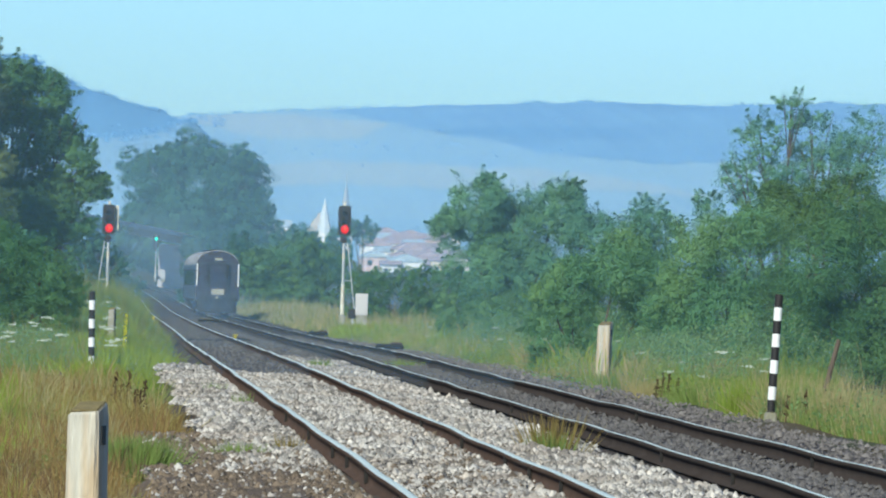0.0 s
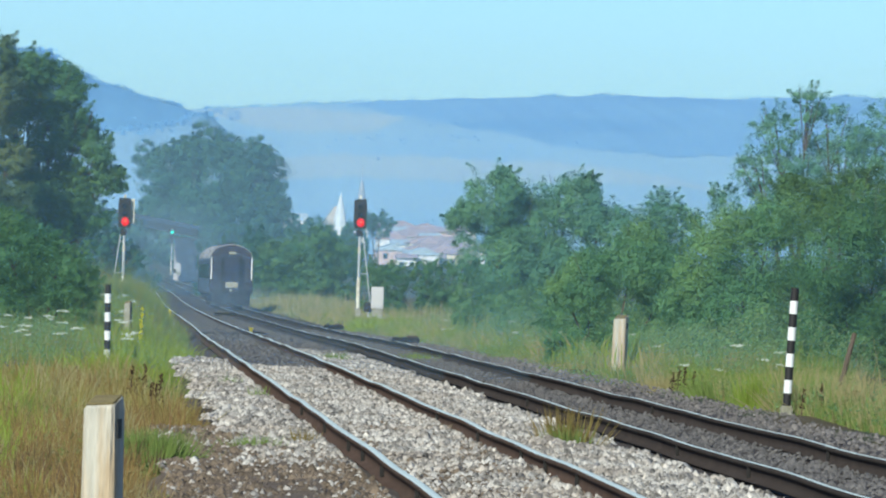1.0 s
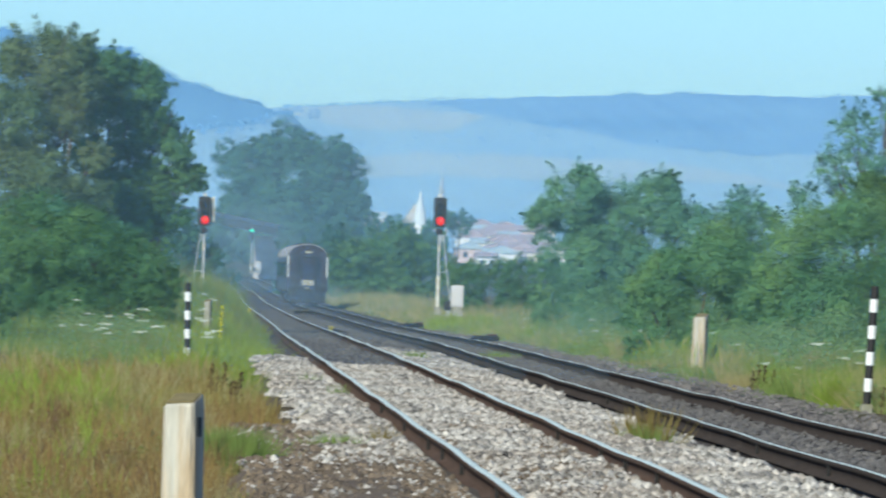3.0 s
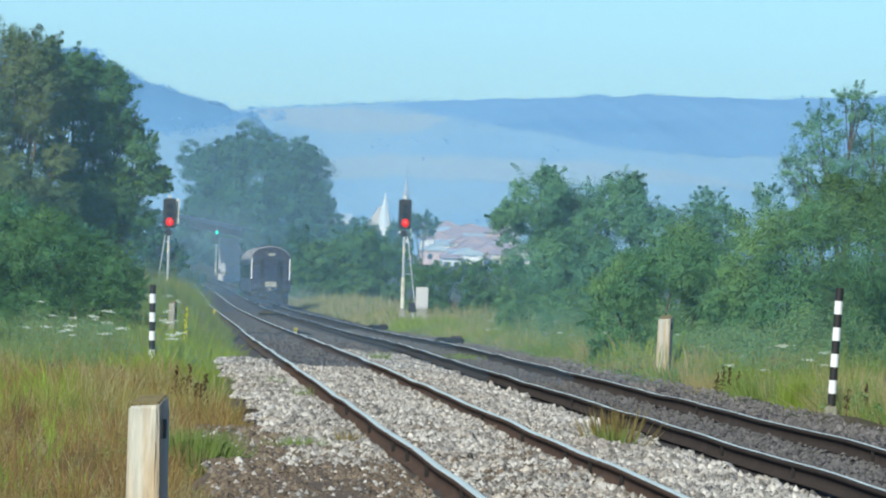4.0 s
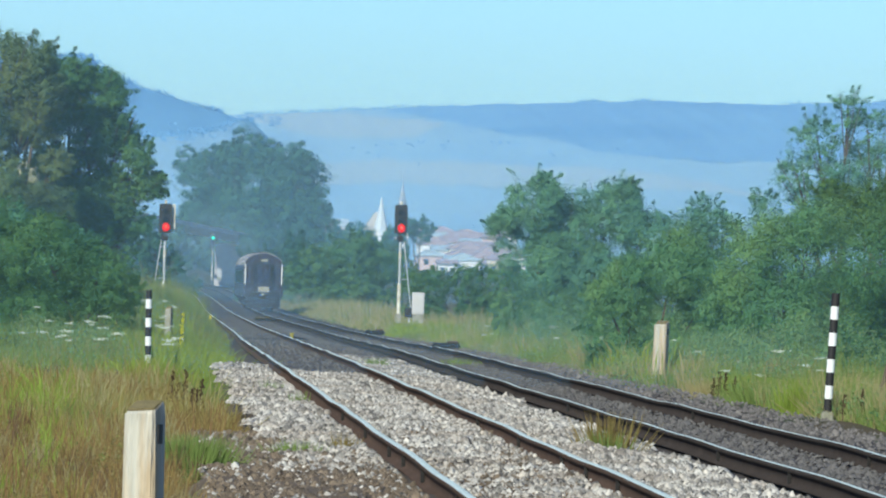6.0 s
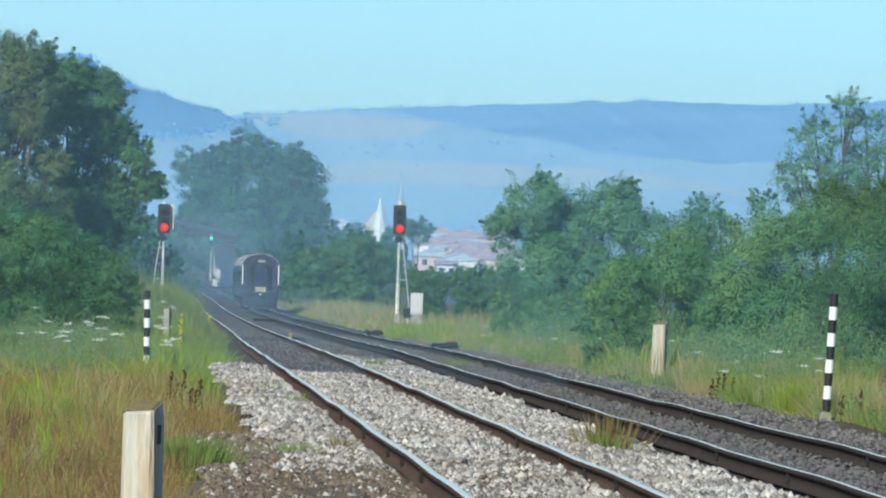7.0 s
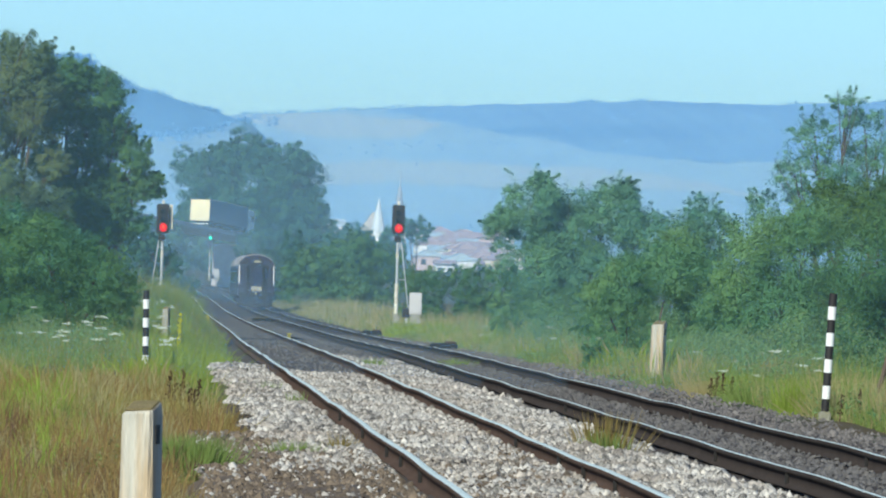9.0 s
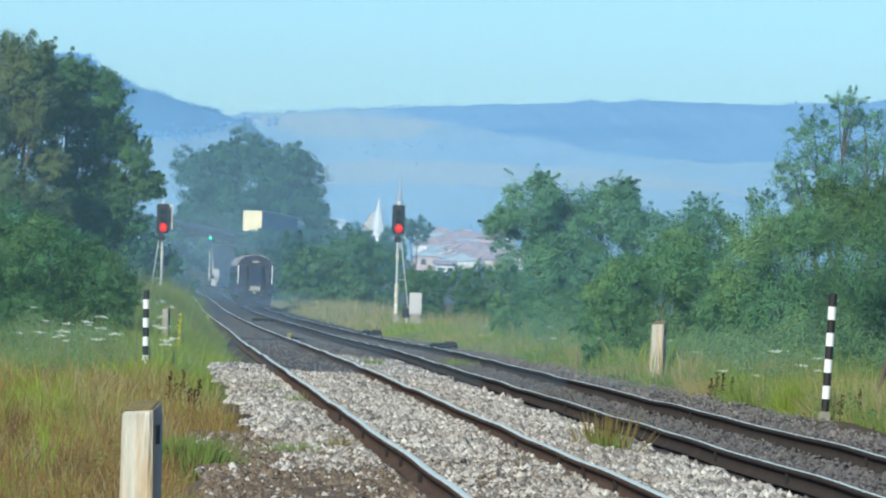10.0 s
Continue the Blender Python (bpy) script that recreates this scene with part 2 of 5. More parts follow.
# ---- geometry helpers ----
def mesh_np(name, verts, faces, mat):
    me = bpy.data.meshes.new(name)
    verts, faces = np.asarray(verts, np.float32), np.asarray(faces, np.int32)
    k = faces.shape[1]
    me.vertices.add(len(verts))
    me.vertices.foreach_set("co", verts.ravel())
    me.loops.add(faces.size)
    me.loops.foreach_set("vertex_index", faces.ravel())
    me.polygons.add(len(faces))
    me.polygons.foreach_set("loop_start", np.arange(0, faces.size, k, dtype=np.int32))
    me.update(calc_edges=True)
    me.materials.append(mat)
    return me


def part(name, bm, mat, parent=None, label="", smooth=False):
    """Links a bmesh as one mesh object under a thing or a part."""
    me = bpy.data.meshes.new(name)
    bmesh.ops.recalc_face_normals(bm, faces=bm.faces)
    for fc in bm.faces:
        fc.smooth = smooth
    bm.to_mesh(me)
    bm.free()
    me.materials.append(mat)
    ob = new(name, me)
    ob.parent = parent
    if label:
        ob["label"] = label
    return ob


def thing(name, m, label, category, group="", kind=""):
    ob = new(name)
    ob.matrix_basis = m
    return tagged(ob, label, category, group, kind)


def box(cx, cy, cz, sx, sy, sz, bevel=0.0, bm=None, m=None):
    bm = bm or bmesh.new()
    made = bmesh.ops.create_cube(bm, size=1.0)
    t = Matrix.Translation((cx, cy, cz)) @ (m or Matrix()) @ Matrix.Diagonal((sx, sy, sz, 1))
    bmesh.ops.transform(bm, matrix=t, verts=made["verts"])
    if bevel:
        edges = list({e for v in made["verts"] for e in v.link_edges})
        bmesh.ops.bevel(bm, geom=edges, offset=bevel, segments=2, affect="EDGES")
    return bm


def rod(p, q, r0, r1=None, sides=10, bm=None):
    bm = bm or bmesh.new()
    p, q = Vector(p), Vector(q)
    t = Matrix.Translation((p + q) / 2) @ (q - p).to_track_quat("Z", "Y").to_matrix().to_4x4()
    bmesh.ops.create_cone(bm, cap_ends=True, segments=sides, radius1=r0, radius2=r0 if r1 is None else r1, depth=(q - p).length, matrix=t)
    return bm


def prism(outline, y0, y1, bm=None):
    """An outline in x and z, drawn out along y."""
    bm = bm or bmesh.new()
    a = [bm.verts.new((x, y0, z)) for x, z in outline]
    b = [bm.verts.new((x, y1, z)) for x, z in outline]
    bm.faces.new(a)
    bm.faces.new(b[::-1])
    for i in range(len(a)):
        j = (i + 1) % len(a)
        bm.faces.new((a[i], b[i], b[j], a[j]))
    return bm


# ---- the line of the railway ----
STATIONS = [-80, 60, 110, 142, 195, 255, 347, 491, 560, 640, 720, 800, 900, 1200]
NEAR_X = [3.05, 3.05, 3.03, 3.12, 3.60, 3.95, 4.10, 4.80, 4.95, 3.6, 1.0, -3.5, -12, -45]
RIGHT_X = [6.70, 6.66, 6.62, 6.95, 7.50, 8.00, 7.75, 8.35, 8.6, 7.5, 4.9, 0.4, -8, -41]
HEIGHT = [0.0, 0.0, -0.01, -0.10, -0.38, -0.60, -0.66, -0.66, -0.55, 0.2, 0.9, 1.3, 1.6, 2.0]


def glide(ys, xs, y):
    """Smooth line through stations."""
    ys, xs, y = np.array(ys, float), np.array(xs, float), np.asarray(y, float)
    slope = np.gradient(xs, ys)
    i = np.clip(np.searchsorted(ys, y) - 1, 0, len(ys) - 2)
    w = ys[i + 1] - ys[i]
    u = np.clip((y - ys[i]) / w, 0, 1)
    return ((2 * u**3 - 3 * u**2 + 1) * xs[i] + (u**3 - 2 * u**2 + u) * w * slope[i]
            + (3 * u**2 - 2 * u**3) * xs[i + 1] + (u**3 - u**2) * w * slope[i + 1])


def rail_z(y):
    return glide(STATIONS, HEIGHT, y)


def near_x(y):
    return glide(STATIONS, NEAR_X, y)


def right_x(y):
    return glide(STATIONS, RIGHT_X, y)


def wobble(x, y, s=1.0):
    x, y = np.asarray(x, float), np.asarray(y, float)
    return (np.sin(x * 1.7 * s + 1.3 * np.sin(y * 0.31 * s)) + np.sin(y * 0.83 * s + x * 0.6 * s) + np.sin(x * 3.1 * s - y * 0.47 * s + 2)) / 3


def ground_z(x, y):
    """Meadow height: just below the rails near the line, a gentle rise to both sides."""
    x, y = np.asarray(x, float), np.asarray(y, float)
    z = rail_z(np.clip(y, -80, 1190)) - 0.30
    mid = (near_x(np.clip(y, -80, 1190)) + right_x(np.clip(y, -80, 1190))) / 2
    off = np.abs(x - mid)
    z = z - 0.3 * np.clip((4.6 - off) / 0.8, 0, 1)
    z = z + 0.35 * np.clip((off - 5.5) / 6, 0, 1) * np.clip(y / 200, 0, 1) + 0.05 * wobble(x, y)
    z = z + 0.75 * np.clip((mid - 2.9 - x) / 2.2, 0, 1) * np.clip((y - 112) / 45, 0, 1) * np.clip((330 - y) / 80, 0, 1)
    return z + np.clip((y - 1000) / 1000, 0, 5) * 6


# ---- ground ----
def ground():
    ys = np.concatenate([np.linspace(-300, -60, 12), np.linspace(-58, 300, 180), np.linspace(310, 1000, 70), np.linspace(1050, 4900, 40)])
    us = np.concatenate([np.linspace(-2500, -60, 20), np.linspace(-50, -12, 10), np.linspace(-10, 24, 69), np.linspace(28, 80, 12), np.linspace(120, 2500, 20)])
    Y, X = np.meshgrid(ys, us, indexing="ij")
    Z = ground_z(X, Y)
    nx = len(us)
    i = np.arange(len(ys) - 1)[:, None] * nx + np.arange(nx - 1)[None]
    i = i.ravel()
    ob = new("ground", mesh_np("ground", np.stack([X, Y, Z], -1).reshape(-1, 3), np.stack([i, i + 1, i + nx + 1, i + nx], 1), M["ground"]))
    tagged(ob, "meadow ground beside the railway, darkened for shaded grass gaps", "ground", kind="structure")


ground()


def strip(name, y0, y1, step, left, right, height, mat, label, crown=0.0):
    """A long bed that follows the line: left and right give its edges, height its top."""
    ys = np.arange(y0, y1 + step, step)
    us = np.linspace(0, 1, 15)
    Y, U = np.meshgrid(ys, us, indexing="ij")
    L, R = left(ys)[:, None], right(ys)[:, None]
    X = L + (R - L) * U
    edge = np.clip(np.minimum(U, 1 - U) * (R - L) / 0.5, 0, 1)
    Z = height(Y) - (1 - edge) * 0.30 + 0.02 * wobble(X * 3, Y * 2) + crown * np.sin(np.pi * U)
    n = len(us)
    i = (np.arange(len(ys) - 1)[:, None] * n + np.arange(n - 1)[None]).ravel()
    ob = new(name, mesh_np(name, np.stack([X, Y, Z], -1).reshape(-1, 3), np.stack([i, i + 1, i + n + 1, i + n], 1), mat))
    return tagged(ob, label, "track bed", kind="structure")


strip("near_track_bed", -75, 101.0, 0.8, lambda y: near_x(y) - 1.95, lambda y: near_x(y) + 2.25, lambda y: rail_z(y) - 0.16, M["bed"], "brown bed of the near track, darkened for shaded stone gaps")
strip("soil_strip", -40, 62, 0.6, lambda y: near_x(y) - 2.9 - 0.2 * np.sin(y), lambda y: near_x(y) - 0.80 - 0.25 * np.clip((y - 50) / 12, 0, 1), lambda y: rail_z(y) - 0.135 - 0.06 * np.clip((y - 50) / 10, 0, 1), M["soil"], "bare brown soil beside the near rail")
strip("sooty_track_bed", 101.3, 1190, 2.0, lambda y: near_x(y) - 1.12, lambda y: near_x(y) + 2.2, lambda y: rail_z(y) - 0.13, M["bed_dark"], "dark oily stone bed of the near track")
strip("far_track_bed", -75, 1190, 1.5, lambda y: right_x(y) - 2.6, lambda y: right_x(y) + 3.0, lambda y: rail_z(y) - 0.30, M["bed_dark"], "dark grey stone bed of the second track")


# ---- rails ----
def rail(name, line, off, drop, label, worn=(-0.031, 0.031), web="rail"):
    ys = np.concatenate([np.arange(-75, 300, 1.5), np.arange(300, 1150, 5.0)])
    sag = 0.008 * np.sin(ys * 0.86) * np.sin(ys * 0.13 + off) + 0.007 * np.sin(ys * 0.41 + 1 + off)
    top = [(worn[0] - 0.003, 0.0005), (worn[0], 0.002), (worn[1], 0.002), (worn[1] + 0.003, 0.0005)]
    side = [(-0.031, 0.0), (0.031, 0.0), (0.036, -0.006), (0.036, -0.040), (0.010, -0.050), (0.010, -0.135), (0.070, -0.155), (0.070, -0.172),
            (-0.070, -0.172), (-0.070, -0.155), (-0.010, -0.135), (-0.010, -0.050), (-0.036, -0.040), (-0.036, -0.006), (-0.031, 0.0)]
    base = thing(name, Matrix(), label, "rail", "rails of the two tracks")
    for kind, outline, mat in (("running_face", top, M["rail_top"]), ("rail_web", side, M[web])):
        n = len(outline)
        V = np.zeros((len(ys), n, 3))
        for k, (a, b) in enumerate(outline):
            V[:, k, 0], V[:, k, 1], V[:, k, 2] = line(ys) + off + a, ys, rail_z(ys) - drop + sag + b
        i = (np.arange(len(ys) - 1)[:, None] * n + np.arange(n - 1)[None]).ravel()
        ob = new(kind, mesh_np(kind, V.reshape(-1, 3), np.stack([i, i + n, i + n + 1, i + 1], 1), mat))
        ob.parent = base
    return base


RIGHT_DROP = 0.10
rails = [rail("rail", near_x, -0.7525, 0, "rusty running rail on pale stone, sky sheen in its worn top colour"),
         rail("rail", near_x, 0.7525, 0, "rusty running rail on pale stone, sky sheen in its worn top colour"),
         rail("rail", right_x, -0.7525, RIGHT_DROP, "dark rusty running rail on sooty grey stone", (-0.006, 0.033), "rail_dark"),
         rail("rail", right_x, 0.7525, RIGHT_DROP, "dark rusty running rail on sooty grey stone", (-0.006, 0.033), "rail_dark")]
clip_mesh = None
for base, line, off, drop, places in ((rails[0], near_x, -0.7525, 0, (41.2, 46.6, 50.2, 53.2, 59.2, 66.2)), (rails[1], near_x, 0.7525, 0, (45.2, 48.5, 51.4, 57.5, 64.7)),
                                      (rails[2], right_x, -0.7525, RIGHT_DROP, (51.5, 58.0, 70.3, 78.5)), (rails[3], right_x, 0.7525, RIGHT_DROP, (57.5, 76.0))):
    for y in places:
        if clip_mesh is None:
            ob = part("rail_anchor", box(-0.027, 0, -0.085, 0.036, 0.035, 0.115, 0.005), M["clip"], base)
            clip_mesh = ob.data
        else:
            ob = new("rail_anchor", clip_mesh)
            ob.parent = base
        ob.location = (float(line(y)) + off, y, float(rail_z(y)) - drop)


# ---- loose stone ----
def stones(name, count, place, size, mat, label, seed):
    """Loose angular stones, each its own small body, in one heap."""
    g = np.random.default_rng(seed)
    x, y, z, ok = place(g, count)
    x, y, z = x[ok], y[ok], z[ok]
    n = len(x)
    octa = np.array([(1.1, 0, -0.3), (-1.1, 0, -0.3), (0, 1.1, -0.3), (0, -1.1, -0.3), (0.25, 0, 0.8), (-0.35, 0.1, 0.75)], float)
    tri = np.array([(0, 2, 4), (2, 5, 4), (2, 1, 5), (1, 3, 5), (3, 4, 5), (3, 0, 4)])
    s = size * np.exp(g.normal(0, 0.35, n))
    V = octa[None] * s[:, None, None] * g.uniform(0.6, 1.25, (n, 6, 1)) + g.normal(0, 0.18, (n, 6, 3)) * s[:, None, None]
    a = g.uniform(0, 6.28, n)
    c, q = np.cos(a)[:, None], np.sin(a)[:, None]
    V = np.stack([V[..., 0] * c - V[..., 1] * q, V[..., 0] * q + V[..., 1] * c, V[..., 2] * 0.85], -1)
    V += np.stack([x, y, z], -1)[:, None]
    Fc = (tri[None] + 6 * np.arange(n)[:, None, None]).reshape(-1, 3)
    ob = new(name, mesh_np(name, V.reshape(-1, 3), Fc, mat))
    return tagged(ob, label, "gravel", kind="stuff")


def along(g, n, y0, y1):
    """Distances that thin out with the distance, as the stones are needed."""
    return y0 * (y1 / y0) ** g.random(n)


def between_near(g, n):
    y = along(g, n, 36, 102)
    x = near_x(y) + g.uniform(-0.66, 0.66, n)
    return x, y, rail_z(y) - 0.125 + g.uniform(-0.02, 0.025, n) + 0.015 * wobble(x * 2, y), (y < 100 + 2 * wobble(x, x)) & (g.random(n) < np.clip((y - 38) / 26 + 0.25 * wobble(x * 3, y), 0.42, 1))


def right_heap(g, n):
    y = along(g, n, 36, 128)
    x = near_x(y) + g.uniform(0.82, 2.55, n)
    u = (x - near_x(y) - 0.82) / 1.73
    return x, y, rail_z(y) - 0.135 + g.uniform(-0.02, 0.03, n) - 0.10 * u**2 + 0.02 * wobble(x * 2, y), u < 0.92 + 0.1 * wobble(x * 2, y * 2)


def left_heap(g, n):
    y = along(g, n, 48, 105)
    x = near_x(y) - g.uniform(0.90, 2.0, n)
    u = (near_x(y) - 0.84 - x) / 1.16
    return x, y, rail_z(y) - 0.14 + g.uniform(-0.03, 0.03, n) + 0.05 * np.sin(np.pi * u) * np.clip((y - 55) / 30, 0, 1), (u < 0.85 + 0.2 * wobble(y * 0.7, x)) & (g.random(n) < np.clip((y - 47) / 9 + 0.25 * wobble(x * 3, y), 0.12, 1))


def dusty(g, n):
    y = along(g, n, 36, 66)
    x = near_x(y) + g.uniform(-0.66, 0.66, n)
    return x, y, rail_z(y) - 0.14 + g.uniform(-0.02, 0.015, n), y > 0


def scattered(g, n):
    y = along(g, n, 34, 60)
    x = near_x(y) - g.uniform(0.9, 2.6, n)
    return x, y, rail_z(y) - 0.135 + g.uniform(-0.02, 0.012, n), g.random(n) < np.clip((y - 30) / 30, 0.1, 1)


def grey_mid(g, n):
    y = along(g, n, 36, 240)
    x = right_x(y) + g.uniform(-0.66, 0.66, n)
    return x, y, rail_z(y) - 0.265 + g.uniform(-0.02, 0.03, n), y > 0


def grey_side(g, n):
    y = along(g, n, 36, 240)
    w = g.uniform(0, 1, n)
    x = right_x(y) + 0.85 + w * 2.05
    return x, y, rail_z(y) - 0.27 + g.uniform(-0.02, 0.04, n) - 0.02 * w + 0.04 * wobble(x, y * 0.6), y > 0


def sooty(g, n):
    y = along(g, n, 100, 330)
    x = near_x(y) + g.uniform(-0.66, 2.1, n)
    return x, y, rail_z(y) - 0.12 + g.uniform(-0.02, 0.02, n), (np.abs(x - near_x(y) - 0.75) > 0.1) & ((x < near_x(y) + 0.7) | (y > 120))


stones("ballast", 18000, between_near, 0.027, M["stone"], "pale crushed ballast stones between the rails", 1)
stones("ballast", 23000, right_heap, 0.028, M["stone"], "pale crushed ballast stones between the two tracks", 2)
stones("ballast", 17500, left_heap, 0.029, M["stone"], "pale heaped ballast stones beside the near rail", 3)
stones("scattered_stones", 2600, scattered, 0.024, M["stone"], "pale stones scattered over bare soil", 4)
stones("soil_clods", 5000, dusty, 0.026, M["clod"], "brown dusty stones between the near rails", 9)
stones("soil_clods", 9000, scattered, 0.026, M["clod"], "brown clods and dusty stones on bare soil", 8)
stones("dark_ballast", 13000, grey_mid, 0.024, M["stone_dark"], "dark grey ballast between the rails of the second track", 5)
stones("dark_ballast", 12000, grey_side, 0.026, M["stone_mid"], "dark grey ballast shoulder of the second track", 6)
stones("sooty_ballast", 6000, sooty, 0.028, M["stone_dark"], "oily dark ballast further along the near track", 7)


# ---- plants ----
def leaves(g, centres, radii, per, leaf, flat=0.75, outward=None):
    """Small pointed leaves scattered round the twig ends."""
    n = len(centres) * per
    c, r = np.repeat(centres, per, 0), np.repeat(radii, per)
    p = c + g.normal(0, 0.5, (n, 3)) * r[:, None] * [1, 1, flat]
    face = g.normal(0, 0.36, (n, 3)) + [0, 0, 0.35]
    if outward is not None:
        face += np.repeat(outward, per, 0) + (p - c) / (r[:, None] + 1e-6) * 0.5
    face /= np.linalg.norm(face, axis=1)[:, None]
    d = np.cross(face, g.normal(0, 1, (n, 3)))
    d /= np.linalg.norm(d, axis=1)[:, None] + 1e-9
    e = np.cross(face, d)
    s = leaf * g.uniform(0.6, 1.35, n)[:, None]
    V = np.stack([p - d * s * 0.7 + e * s * 0.42, p + d * s * 1.2, p - d * s * 0.7 - e * s * 0.42], 1)
    return V.reshape(-1, 3), np.arange(3 * n).reshape(n, 3)


def plant(name, x, y, z, lobes, mat, leaf, total, label, category, seed, sparse=0.0, stems=3, group="", rich=2.9):
    """A tree or bush: trunk and limbs to each lobe, and a crown of twig ends full of small leaves."""
    g = np.random.default_rng(seed)
    base = thing(name, pose(x, y, z), label, category, group)
    if category == "bush":
        lobes = lobes + [(dx, 0.45 * r, 0.85 * r) for dx, dz, r in lobes if dz > 1.1 * r]
    masses = []
    for dx, dz, r in lobes:
        c = np.array([dx, g.uniform(-0.5, 0.5) * r, dz])
        masses.append((c, r * 0.86))
        for _ in range(13):
            d = g.normal(0, 1, 3) + [0, -0.35, 0.25]
            d /= np.linalg.norm(d)
            masses.append((c + d * r * g.uniform(0.62, 0.84), r * g.uniform(0.20, 0.44)))
    area = np.array([r**2 for _, r in masses])
    per = 26
    twigs = max(20, int(rich * total / per))
    share = np.maximum(3, (twigs * area / area.sum()).astype(int))
    cs, rs, os_ = [], [], []
    for (c, r), k in zip(masses, share):
        d = g.normal(0, 1, (k, 3))
        d /= np.linalg.norm(d, axis=1)[:, None]
        rad = r * (0.6 + 0.4 * g.random(k) ** 0.6)
        cs.append(c + d * rad[:, None])
        os_.append(d)
        rs.append(np.full(k, (0.08 + r * 0.24) * (1 - 0.4 * sparse)) * g.uniform(0.5, 1.3, k))
    for dx, dz, r in lobes:
        for _ in range(7 if rich > 2.5 else 2):
            d = g.normal(0, 1, 3) + [0, 0, 0.9]
            d /= np.linalg.norm(d)
            u = np.linspace(0.85, g.uniform(1.12, 1.45), 6)
            cs.append(np.array([dx, 0, dz]) + d * r * u[:, None] + g.normal(0, 0.03, (6, 3)) * r)
            rs.append(r * np.linspace(0.20, 0.07, 6))
            os_.append(np.tile(d, (6, 1)))
    C, R, out_ = np.concatenate(cs), np.concatenate(rs), np.concatenate(os_)
    keep = C[:, 2] > 0.05
    V, Fc = leaves(g, C[keep], R[keep], per, leaf * 0.68 / math.sqrt(rich), outward=out_[keep])
    V[:, 2] = np.maximum(V[:, 2], -0.15)
    crown = new("crown", mesh_np("crown", V, Fc, mat))
    crown.parent = base
    low = min(dz for _, dz, _ in lobes)
    span = max(dz + r for _, dz, r in lobes)
    for s in range(stems):
        bm = bmesh.new()
        fx = (s - (stems - 1) / 2) * 0.25 * span / 6
        for i, (dx, dz, r) in enumerate(lobes):
            if i % stems:
                if i % stems != s:
                    continue
            elif s:
                continue
            if r < 0.85 and abs(dx) > 2:
                continue
            a, b = Vector((fx, 0, -0.4)), Vector((dx, 0, dz + r * 0.3))
            mid = a.lerp(b, 0.45) + Vector((g.uniform(-0.1, 0.1), g.uniform(-0.1, 0.1), 0)) * span * 0.4
            w = 0.009 * span
            rod(a, mid, w * 1.6, w, 7, bm)
            rod(mid, b, w, w * 0.3, 6, bm)
            for _ in range(5):
                t = b + Vector((g.uniform(-1, 1), g.uniform(-1, 1), g.uniform(-0.2, 1))) * r * 0.8
                rod(mid.lerp(b, 0.6), t, w * 0.35, w * 0.08, 4, bm)
        part("trunk" if s == 0 else "stem", bm, M["bark"], base)
    return base


